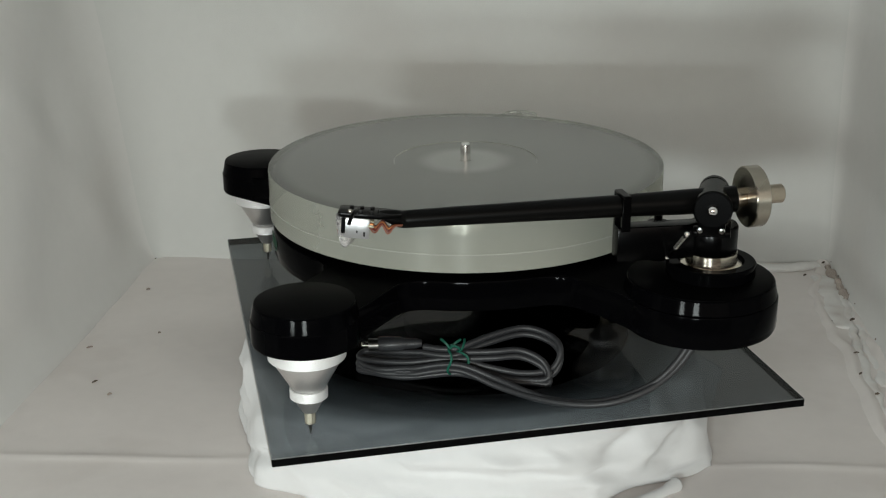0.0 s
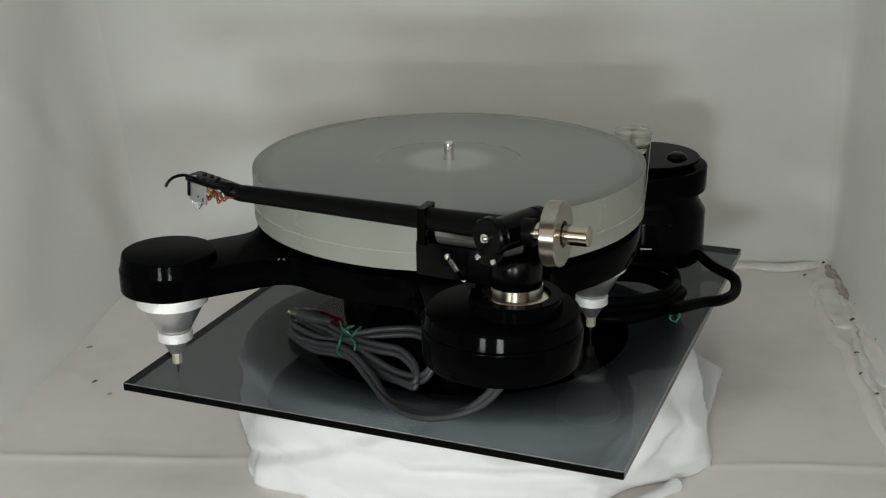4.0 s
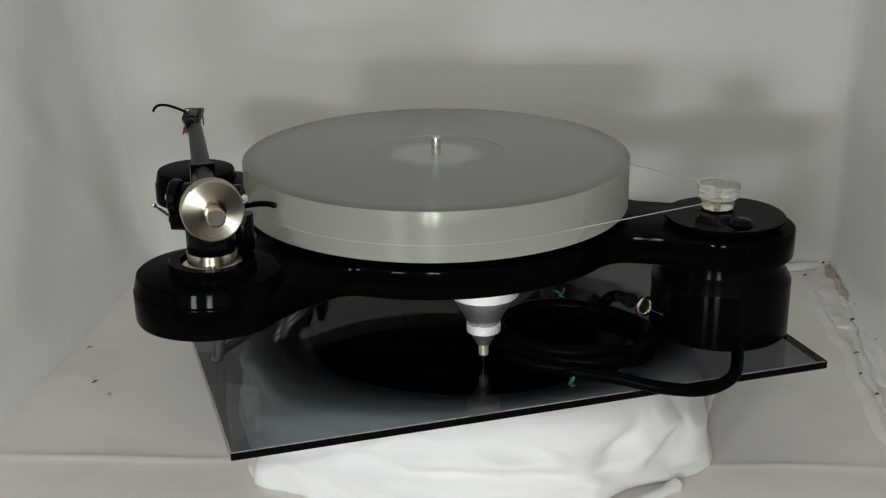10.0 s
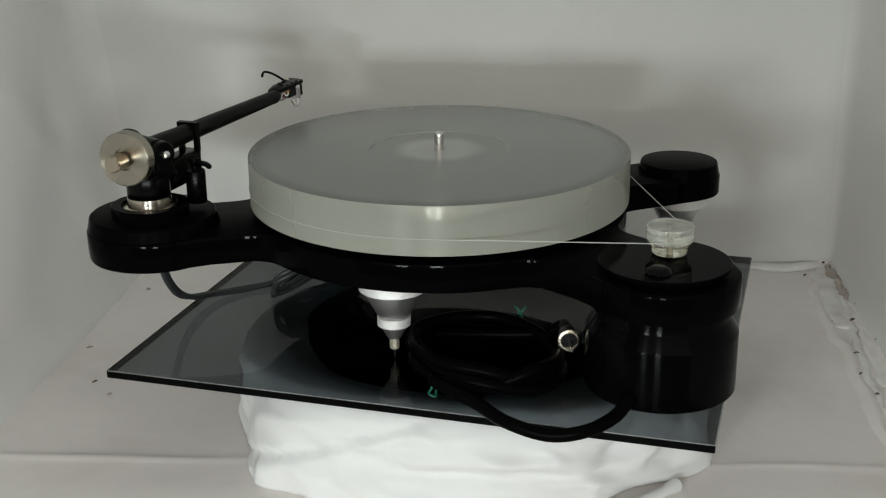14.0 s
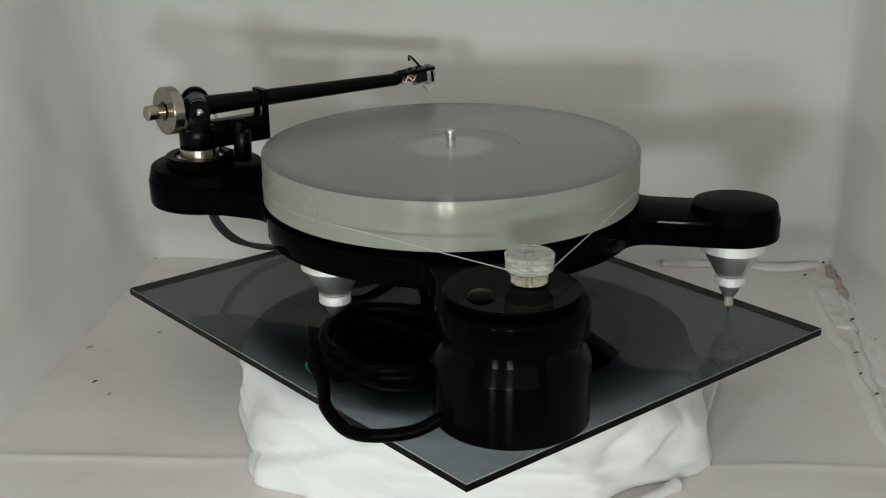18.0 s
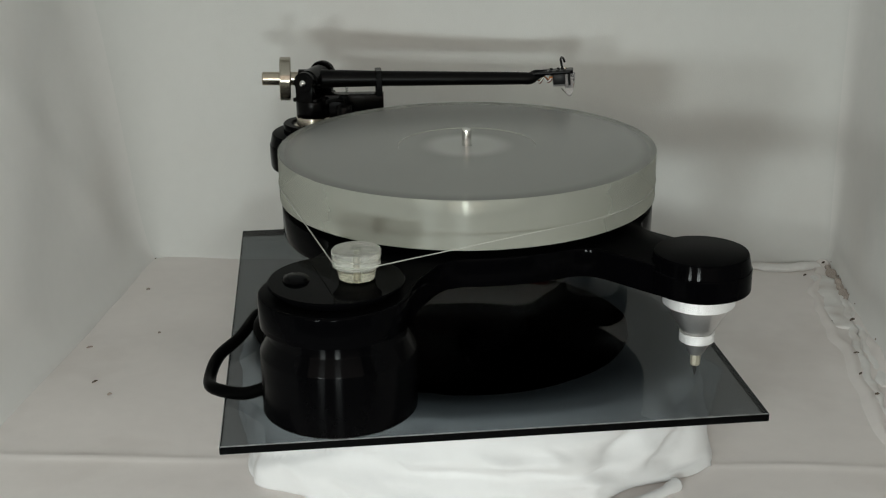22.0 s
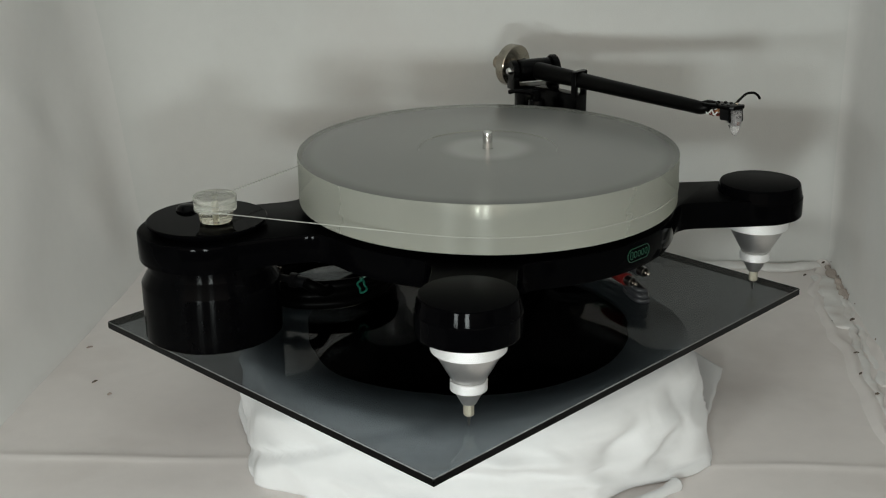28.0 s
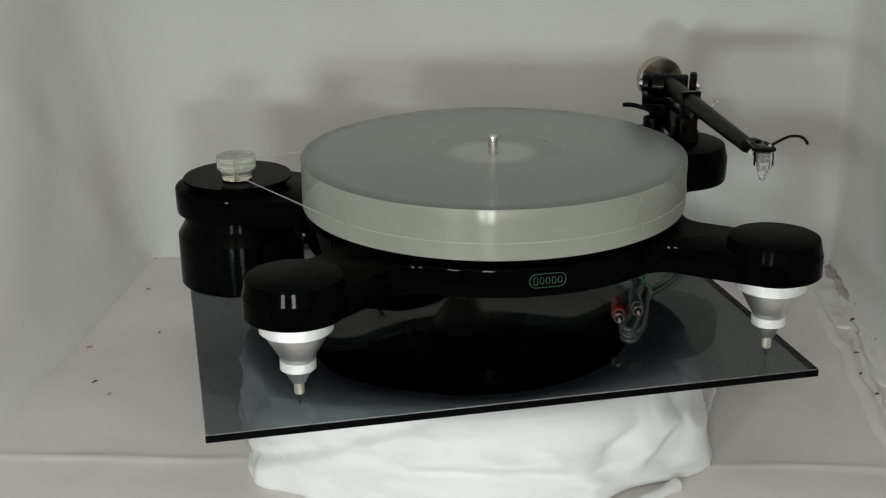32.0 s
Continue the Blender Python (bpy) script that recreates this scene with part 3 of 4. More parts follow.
# ---- the glass sheet ----
def glass_sheet():
    base = (0, 0, G - GLASS_DEEP)
    b = spins(thing("glass_sheet", base, "smoked grey glass sheet with dark polished edges on the draped stand", "glass sheet"), base)
    x0, x1, y0, y1 = -0.1785, 0.1875, -0.2205, 0.2175
    for name, rim in (("pane", False), ("polished_edge", True)):
        bm = block(x0, x1, y0, y1, G - GLASS_DEEP, G, 0.0006, 1)
        bm.normal_update()
        bmesh.ops.delete(bm, geom=[f for f in bm.faces if (abs(f.normal.z) < 0.9) != rim], context="FACES")
        # the upper bevel carries the painted glint
        for f in bm.faces:
            f.material_index = 1 if rim and f.normal.z > 0.3 else 0
        ob = part(name, bm, [EDGE, ARRIS_GLINT] if rim else [GLASS], b, "dark polished glass edge" if rim else "")
        ob.visible_shadow = not rim
    return b


glass_sheet()

# ---- turntable ----
HUB = Vector((-0.0045, -0.0219))
CAP_A, CAP_D = Vector((-0.1500, -0.1920)), Vector((-0.1462, 0.1515))
FOOT_B = Vector((0.1118, -0.0233))
BOARD, LOBE = Vector((0.1065, -0.2165)), Vector((0.1085, 0.1725))
Z0, Z1 = 0.0688, 0.0905


def plinth_outline():
    arms = [(CAP_A, 0.030, 0.030), (CAP_D, 0.030, 0.030), (BOARD, 0.050, 0.044), (LOBE, 0.0505, 0.044)]

    def seg_dist(p, a, b):
        t = max(0, min(1, (p - a).dot(b - a) / (b - a).length_squared))
        return (p - a - (b - a) * t).length

    def field(p):
        d = (p - HUB).length - 0.1485
        for c, r, w in arms:
            s = min(seg_dist(p, HUB, c) - w, (p - c).length - r)
            k = 0.018
            h = max(k - abs(d - s), 0) / k
            d = min(d, s) - h * h * k * 0.25
        return d

    pts, n = [], 720
    for i in range(n):
        a = -2 * math.pi * i / n
        u = Vector((math.cos(a), math.sin(a)))
        lo, hi = 0.05, 0.36
        r = hi
        while r > lo and field(HUB + u * r) > 0:
            r -= 0.002
        lo, hi = r, r + 0.002
        for _ in range(12):
            mid = (lo + hi) / 2
            lo, hi = (mid, hi) if field(HUB + u * mid) <= 0 else (lo, mid)
        pts.append(tuple(HUB + u * lo))
    return list(reversed(pts))


def foot(parent, at):
    f = part("foot", lathe([(0, 0.0718), (0.0236, 0.0718), (0.0230, 0.0590), (0.0110, 0.0377), (0.0104, 0.0370), (0, 0.0370)], (*at, 0), 64), ALU, parent, "turned aluminium cone foot")
    part("upper_ring", lathe([(0.0238, 0.0711), (0.0249, 0.0711), (0.0252, 0.0708), (0.0252, 0.0598), (0.0249, 0.0595), (0.0230, 0.0594)], (*at, 0), 96), ALU_RING, f, "knurled bright aluminium ring", 15)
    part("lower_ring", lathe([(0.0112, 0.0378), (0.0121, 0.0377), (0.0124, 0.0374), (0.0124, 0.0312), (0.0121, 0.0309), (0.009, 0.0308)], (*at, 0), 64), ALU_RING, f, "knurled bright aluminium ring", 15)
    part("tip_cone", lathe([(0.0106, 0.0312), (0.0102, 0.0304), (0.0050, 0.0206), (0, 0.0204)], (*at, 0), 40), ALU, f)
    part("knurled_nut", lathe([(0, 0.0205), (0.0031, 0.0205), (0.0037, 0.0197), (0.0037, 0.0124), (0.0031, 0.0116), (0, 0.0116)], (*at, 0), 9), BRASS, f, "pale brass knurled nut", 10)
    part("spike", lathe([(0.0017, 0.0118), (0.0014, 0.0102), (0.0004, G + 0.0002), (0, G)], (*at, 0), 20), STEEL, f)


def turntable():
    base = (HUB.x, HUB.y, G)
    b = spins(thing("turntable", base, "black acrylic record turntable with a frosted platter on cone feet", "turntable"), base)
    outline = plinth_outline()
    bm = slab(outline, Z0, Z1)
    bm.normal_update()
    for f in bm.faces:
        f.material_index = 1 if f.normal.z > 0.95 else 0
    plinth = part("plinth", bm, [BLACK, BLACK_TOP], b, "black gloss acrylic plinth with four lobes")
    for c, r in ((CAP_A, 0.0350), (CAP_D, 0.0353)):
        part("foot_cap", lathe([(0, 0.0712), (r - 0.0012, 0.0712), (r - 0.0003, 0.0715), (r, 0.0724), (r, 0.0868), (r - 0.0003, 0.0875), (r - 0.0006, 0.0877), (r - 0.0006, 0.0880), (r - 0.0025, 0.0968), (r - 0.0030, 0.0974), (0, 0.0975)], (*c, 0), 96), BLACK, b, "round black gloss foot cap", 10)
        part("cap_lid", disc(r - 0.0030, 0.0972, 0.0980, 0.0003, c), BLACK_TOP, b, "black satin disc lid")
    for c in (CAP_A, CAP_D, FOOT_B):
        foot(b, c)
    part("lobe_rim", disc(0.0503, 0.0722, 0.0903, 0.0010, BOARD, 96), BLACK, b)
    part("lobe_rim", disc(0.0508, 0.0722, 0.0901, 0.0010, LOBE, 96), BLACK, b)
    # badge with its oval rim and bars
    a0 = math.atan2(-0.0225 - HUB.y, -0.150)
    mid = HUB + Vector((math.cos(a0), math.sin(a0))) * 0.1498
    def on_rim(dy, z):
        q = Vector((mid.x, mid.y + dy)) - HUB
        q = HUB + q.normalized() * 0.1491
        return Vector((q.x, q.y, z))

    def oval(dy, w, h, n=32):
        """A ring with straight sides and round ends, laid on the plinth's rim."""
        pts = []
        for i in range(n):
            t = 2 * math.pi * (i + 0.5) / n
            e = min(w, h)
            pts.append(on_rim(dy - (max(w - e, 0) * (1 if math.cos(t) > 0 else -1) + e * math.cos(t)), 0.0810 + max(h - e, 0) * (1 if math.sin(t) > 0 else -1) + e * math.sin(t)))
        return pts

    badge = part("badge", tube(oval(0, 0.0132, 0.0050), 0.00036, 6, True), GREEN_INK, plinth, "green engraved oval badge")
    for k in range(5):
        part("bar", tube(oval(0.0088 - 0.0044 * k, 0.0014, 0.0030 if k == 0 else 0.0023, 16), 0.00030, 6, True), GREEN_INK, badge)
    # bearing below, platter above
    cup = part("bearing_cup", lathe([(0, 0.0540), (0.0120, 0.0540), (0.0125, 0.0545), (0.0125, 0.0725), (0, 0.0725)], (*HUB, 0), 48), BEARING, b, "polished bearing cup under the plinth")
    part("bearing_end", lathe([(0, 0.034), (0.0085, 0.034), (0.0095, 0.035), (0.0095, 0.0539), (0, 0.0539)], (*HUB, 0), 48), BLACK, cup)
    part("sub_platter", disc(0.040, 0.0905, 0.0968, 0.0006, HUB), ALU, b)
    R = 0.150
    prof = [(0.0042, 0.0968), (R - 0.0006, 0.0968), (R, 0.0974), (R, 0.1335), (R - 0.0002, 0.1338), (R - 0.0005, 0.1339), (0.0549, 0.1339), (0.0545, 0.1333), (0.0042, 0.1333), (0.0042, 0.0968)]
    bm = lathe(prof, (*HUB, 0), 192)
    bm.normal_update()
    # rim and centre step take the brightened tone, the top the darkened one
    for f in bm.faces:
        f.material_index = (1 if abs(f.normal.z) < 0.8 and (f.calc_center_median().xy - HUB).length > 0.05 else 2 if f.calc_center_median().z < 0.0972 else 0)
    part("platter", bm, [FROST_DIM, FROST_RIM_LIT, FROST_UNDER], b, "thick frosted clear acrylic platter", 30)
    part("hub_core", disc(0.0320, 0.0972, 0.1085, 0.0004, HUB), HUB_METAL, b, "bright metal hub inside the platter")
    part("hub_sleeve", disc(0.0200, 0.1087, 0.1325, 0.0004, HUB), SLEEVE, b, "satin metal sleeve inside the platter")
    part("spindle", lathe([(0, 0.1182), (0.0039, 0.1182), (0.0039, 0.1440), (0.0036, 0.1462), (0.0024, 0.1472), (0, 0.1474)], (*HUB, 0), 32), CHROME, b, "polished steel spindle")
    # drive thread round pulley and platter
    pc, pr, pz = Vector((0.0935, 0.1722)), 0.0156, 0.1097
    d = pc - HUB
    L = d.length
    th = math.atan2(d.y, d.x)
    be = math.acos((R - pr) / L)
    pts = []
    for i in range(61):
        a = th + be + (2 * math.pi - 2 * be) * i / 60
        pts.append(Vector((HUB.x + (R + 0.0002) * math.cos(a), HUB.y + (R + 0.0002) * math.sin(a), pz)))
    for i in range(13):
        a = th - be + 2 * be * i / 12
        pts.append(Vector((pc.x + pr * math.cos(a), pc.y + pr * math.sin(a), pz)))
    part("drive_thread", tube(pts, 0.00045, 6, True), THREAD, b, "pale thin drive thread")
    tonearm(b)
    return b


def tonearm(b):
    P = Vector((0.1130, -0.2150, 0.1505))
    c = (P.x + 0.0012, P.y + 0.0008)
    part("arm_board", lathe([(0, 0.0906), (0.0496, 0.0906), (0.0496, 0.0912), (0.0478, 0.0992), (0.0472, 0.0998), (0, 0.1000)], (*BOARD, 0), 96), BLACK, b, "raised round black arm board", 10)
    part("board_top", disc(0.0466, 0.0996, 0.1004, 0.0003, BOARD), BLACK_TOP, b, "black satin disc lid")
    part("board_underside", disc(0.0498, 0.0676, 0.0724, 0.002, BOARD), BLACK, b)
    part("arm_collar", lathe([(0.019, 0.1005), (0.0285, 0.1005), (0.0290, 0.1010), (0.0290, 0.1092), (0.0282, 0.1100), (0.0215, 0.1100), (0.0205, 0.1080), (0.0190, 0.1070)], (*c, 0), 72), BLACK, b, "black arm collar")
    arm = part("tonearm", lathe([(0, 0.1162), (0.0158, 0.1162), (0.0162, 0.1167), (0.0162, 0.1335), (0.0152, 0.1350), (0, 0.1350)], (*c, 0), 64), ARM_BLACK, b, "black tonearm with a nickel counterweight")
    part("mount_ring", lathe([(0, 0.1050), (0.0200, 0.1050), (0.0200, 0.1076), (0.0166, 0.1084), (0.0166, 0.1160), (0, 0.1160)], (*c, 0), 64), NICKEL, arm, "satin nickel mounting ring")
    ax = Vector((0.42, 0.905, 0)).normalized()
    for s in (-1, 1):
        q = P + ax * 0.0205 * s + Vector((0, 0, 0.0005))
        ear = merge(rod(q - ax * 0.0032, q + ax * 0.0032, 0.0124 if s < 0 else 0.0098, 0.0012, 40), block(-0.0085, 0.0085, -0.003, 0.003, -0.018, 0.0, 0.001, 2, Matrix.Translation(q) @ Matrix.Rotation(math.atan2(ax.y, ax.x) - math.pi / 2, 4, "Z")))
        e = part("bearing_yoke", ear, ARM_BLACK, arm)
        part("pivot_screw", lathe([(0, 0.0048), (0.0018, 0.0044), (0.0030, 0.0032), (0.0034, 0.0020), (0.0034, 0), (0, 0)], q + ax * 0.0028 * s, 20, ax * s), CHROME, e, "round polished pivot screw")
    part("yoke_bridge", block(-0.012, 0.012, -0.022, 0.022, 0.1325, 0.1362, 0.001, 2, Matrix.Translation((P.x, P.y, 0)) @ Matrix.Rotation(math.atan2(ax.y, ax.x) - math.pi / 2, 4, "Z")), ARM_BLACK, arm)
    part("bearing_block", rod(P - ax * 0.016, P + ax * 0.016, 0.0105, 0.0012, 40), ARM_BLACK, arm)
    head = Vector((-0.0905, -0.1965, 0.1480))
    d = (head - P)
    u = Vector((d.x, d.y, 0)).normalized()
    hd = Matrix.Rotation(radians(-9), 3, "Z") @ u
    sd = Vector((-hd.y, hd.x, 0))
    # the headshell tips up a little and sits to the outer side of the tube
    fore = Vector((hd.x * math.cos(radians(5)), hd.y * math.cos(radians(5)), math.sin(radians(5))))
    over = fore.cross(sd).normalized()
    at = head + sd * 0.004 + Vector((0, 0, -0.0006))
    turn = Matrix(((fore.x, sd.x, over.x, at.x), (fore.y, sd.y, over.y, at.y), (fore.z, sd.z, over.z, at.z), (0, 0, 0, 1)))
    neck = [turn @ Vector(q) for q in ((0.0015, -0.0010, 0.0030), (0.0075, -0.0004, 0.0040), (0.0120, 0, 0.0046))]
    tp = smooth_path([P - d.normalized() * 0.014, P, P + d * 0.12, P + d * 0.3, P + d * 0.6, P + d * 0.92, head - d * 0.02] + neck, 4)
    rad = [0.0086, 0.0086, 0.0080, 0.0072, 0.0065, 0.0058, 0.0056, 0.0050, 0.0034, 0.0016]
    part("arm_tube", tube(tp, [rad[min(i // 4, 8)] * (1 - i % 4 / 4) + rad[min(i // 4 + 1, 9)] * (i % 4 / 4) for i in range(len(tp))], 24), ARM_TUBE, arm, "tapered black arm tube")
    shell = slab([(-0.003, -0.0070), (0.010, -0.0078), (0.034, -0.0080), (0.036, -0.0060), (0.036, 0.0060), (0.034, 0.0080), (0.010, 0.0075), (-0.003, 0.0030)], 0.0032, 0.0062, 0.0005)
    shell.transform(turn)
    hs = part("headshell", shell, ARM_BLACK, arm, "flat black headshell with holes")
    for k in range(3):
        for s in (-1, 1):
            part("screw", lathe([(0, 0.0074), (0.0013, 0.0072), (0.0015, 0.0062), (0, 0.0060)], turn @ Vector((0.015 + 0.0065 * k, 0.0048 * s, 0)), 12), NICKEL if k == 2 and s > 0 else PLASTIC, hs)
    fl = smooth_path([turn @ Vector(q) for q in ((0.0260, 0.004, 0.0050), (0.0250, 0.012, 0.0092), (0.0240, 0.0196, 0.0124), (0.0250, 0.027, 0.0124), (0.0262, 0.0310, 0.0095), (0.0268, 0.0322, 0.0068))], 6)
    part("finger_lift", tube(fl, 0.0011, 8), ARM_BLACK, hs, "thin hooked finger lift")
    part("cartridge", block(0.0170, 0.0285, -0.0040, 0.0048, -0.0070, 0.0030, 0.0010, 2, turn), PLASTIC, hs, "black and clear phono cartridge")
    plate = part("cartridge_side", block(0.0160, 0.0318, 0.0050, 0.0064, -0.0105, 0.0026, 0.0005, 2, turn), MIRROR, hs, "satin silver side plate of the cartridge")
    part("bar", block(0.0185, 0.0196, 0.0064, 0.0067, -0.0088, -0.0058, 0.0002, 1, turn), PLASTIC, plate)
    part("bar", block(0.0232, 0.0241, 0.0064, 0.0067, -0.0070, -0.0052, 0.0002, 1, turn), PLASTIC, plate)
    clear = lathe([(0, -0.0190), (0.0014, -0.0187), (0.0026, -0.0172), (0.0038, -0.0135), (0.0048, -0.0085), (0.0051, -0.0030), (0.0051, 0.0026), (0, 0.0026)], turn @ Vector((0.0325, 0, 0)), 32)
    part("cartridge_shell", clear, LENS, hs, "clear plastic cartridge shell")
    core = part("cartridge_core", block(0.0290, 0.0350, -0.0030, 0.0030, -0.0108, -0.0012, 0.0008, 2, turn), MIRROR, hs, "pale satin core inside the clear shell")
    for z0, z1, w in ((-0.0046, -0.0018, 0.0027), (-0.0102, -0.0070, 0.0015)):
        part("coil_block", block(0.0348, 0.0356, -w, w, z0, z1, 0.0003, 1, turn), COPPER_DARK if w < 0.002 else PLASTIC, core)
    part("stylus", rod(turn @ Vector((0.0240, 0, -0.0110)), turn @ Vector((0.0285, 0, -0.0168)), 0.0005), STEEL, hs)
    for s in (-1, 1):
        part("side_clip", block(0.0310, 0.0335, s * 0.0066 - 0.0004, s * 0.0066 + 0.0004, -0.0075, 0.0026, 0.0002, 1, turn), ARM_BLACK, hs)
    for k, (mat, y) in enumerate(((WHITE_INK, -0.0045), (RED, -0.0015), (COPPER_DARK, 0.0012), (COPPER, 0.0035), (RED, 0.0050), (COPPER_DARK, 0.0060))):
        dip = 0.0012 * (k % 3)
        w = smooth_path([turn @ Vector(q) for q in ((0.0165, y, 0.0005 - dip), (0.0125, y * 1.2, -0.0030 - dip), (0.0085, y * 0.9, 0.0005 - 0.5 * dip), (0.0045, y * 1.1, -0.0032 - dip), (0.0005, y * 0.8, -0.0010), (-0.004, y * 0.5, -0.0008))], 6)
        part("signal_wire", tube(w, 0.0006, 6), mat, hs)
        part("wire_clip", rod(turn @ Vector((0.0135, y, 0.0002 - dip)), turn @ Vector((0.0172, y, 0.0006 - dip)), 0.0009), BRASS if k % 2 else COPPER, hs)
    # counterweight on its stub
    v = Vector((1, -0.010, 0.03)).normalized()
    part("stub", rod(P + v * 0.008, P + v * 0.0475, 0.0062, 0.0010, 40), WEIGHT, arm, "satin nickel stub shaft")
    wq = P + v * 0.0262
    cw = part("counterweight", lathe([(0.0056, -0.0050), (0.0192, -0.0050), (0.0200, -0.0042), (0.0200, 0.0042), (0.0192, 0.0050), (0.0082, 0.0050), (0.0080, 0.0020), (0.0056, 0.0020)], wq, 64, v), WEIGHT_FACE, arm, "satin nickel counterweight disc")
    cw.data.transform(Matrix.Translation(BASE[0] - wq))
    cw.location = wq - BASE[0]
    # arm rest, cue lift and bias rod
    part("rest_bar", block(-0.064, -0.008, -0.0065, 0.0075, 0.1140, 0.1365, 0.001, 2, Matrix.Translation((P.x, P.y, 0)) @ Matrix.Rotation(math.atan2(-u.y, -u.x), 4, "Z")), ARM_BLACK, arm, "black arm-rest bar")
    rest = P + u * 0.0598
    legs = merge(*[block(-0.0029, 0.0029, -0.0018, 0.0018, 0, 0.0225, 0.0005, 1, Matrix.Translation((rest.x, rest.y + s * 0.0066, 0.1345))) for s in (-1, 1)],
                 block(-0.0029, 0.0029, -0.0088, 0.0088, 0, 0.0024, 0.0006, 1, Matrix.Translation((rest.x, rest.y, 0.1560))))
    part("rest_clip", legs, ARM_BLACK, arm, "black plastic arm-rest clip")
    cue = Vector((P.x - 0.0265, P.y + 0.0260, 0))
    part("cue_lift", lathe([(0, 0.1045), (0.0072, 0.1045), (0.0076, 0.1051), (0.0076, 0.1290), (0.0070, 0.1300), (0.0028, 0.1300), (0.0028, 0.1370), (0.0048, 0.1376), (0.0048, 0.1396), (0, 0.1400)], cue, 32), ARM_BLACK, arm, "black cueing cylinder")
    part("cue_lever", tube(smooth_path([cue + Vector(q) for q in ((0.000, 0.000, 0.1340), (0.006, 0.007, 0.1372), (0.012, 0.0150, 0.1388), (0.0165, 0.0210, 0.1380))], 5), [0.0017] * 5 + [0.0021] * 10 + [0.0016], 10), ARM_BLACK, arm, "black cue lever")
    top, low = Vector((0.0821, -0.2467, 0.1404)), Vector((0.0818, -0.2179, 0.1148))
    part("bias_pin", rod(top, low, 0.0009), CHROME, arm, "slim chrome bias pin")
    run = (low - top)
    side = run.cross(Vector((1, 0, 0))).normalized()
    turns = [top + run * (0.12 + 0.46 * k / 63) + (Vector((1, 0, 0)) * math.cos(k * 0.7) + side * math.sin(k * 0.7)) * 0.0012 for k in range(64)]
    part("bias_spring", tube(turns, 0.0003, 6), STEEL, arm, "small steel bias spring")
    for end in (top, low):
        part("bias_ball", lathe([(0, -0.0019), (0.0014, -0.0013), (0.0019, 0), (0.0014, 0.0013), (0, 0.0019)], end, 14), CHROME, arm)
    for q in ((0.0967, -0.2334, 0.1373), (0.1085, -0.2394, 0.1377)):
        part("set_screw", lathe([(0, 0.0014), (0.0016, 0.0011), (0.0021, 0), (0, 0)], q, 14, -ax), CHROME, arm)


turntable()


def motor():
    at = Vector((0.1072, 0.1709))
    base = (at.x, at.y, G)
    b = spins(thing("motor_unit", base, "black cylindrical drive motor with a clear pulley on the glass", "motor"), base)
    part("motor_body", lathe([(0, G + 0.003), (0.0515, G + 0.003), (0.0526, G + 0.0042), (0.0526, 0.0492), (0.0523, 0.0502), (0.0466, 0.0598), (0.0462, 0.0606), (0.0462, 0.0716), (0, 0.0716)], (*at, 0), 96), TURNED, b, "black turned motor housing")
    for k in range(3):
        a = 0.7 + 2.094 * k
        part("motor_foot", disc(0.006, G, G + 0.0032, 0.0005, (at.x + 0.040 * math.cos(a), at.y + 0.040 * math.sin(a)), 24), RUBBER, b)
    part("top_plate", lathe([(0, 0.0906), (0.0395, 0.0906), (0.0452, 0.0955), (0.0455, 0.0968), (0.0447, 0.0975), (0, 0.0975)], (*at, 0), 96), BLACK, b, "dished black top plate")
    pc = (0.0935, 0.1722)
    p = part("pulley", lathe([(0, 0.1072), (0.0154, 0.1072), (0.0160, 0.1077), (0.0160, 0.1090), (0.0154, 0.1094), (0.0154, 0.1099), (0.0160, 0.1103), (0.0160, 0.1128), (0.0150, 0.1133), (0.0150, 0.1139), (0.0162, 0.1144), (0.0164, 0.1149), (0.0164, 0.1176), (0.0158, 0.1182), (0.0040, 0.1182), (0.0030, 0.1172), (0, 0.1172)], (*pc, 0), 56), CLEAR, b, "clear acrylic stepped pulley")
    part("pulley_step", lathe([(0, 0.0985), (0.0116, 0.0985), (0.0122, 0.0992), (0.0122, 0.1030), (0.0130, 0.1034), (0.0130, 0.1071), (0, 0.1071)], (*pc, 0), 56), CLEAR_FOOT, p)
    part("shaft", rod((*pc, 0.0975), (*pc, 0.1170), 0.0016), BRASS, p)
    k = Vector((0.1335, 0.1700))
    part("switch_knob", lathe([(0, 0.0972), (0.0088, 0.0972), (0.0090, 0.0980), (0.0080, 0.1000), (0.0050, 0.1016), (0, 0.1020)], (*k, 0), 32), ARM_BLACK, b, "black domed switch knob")
    return b


motor()


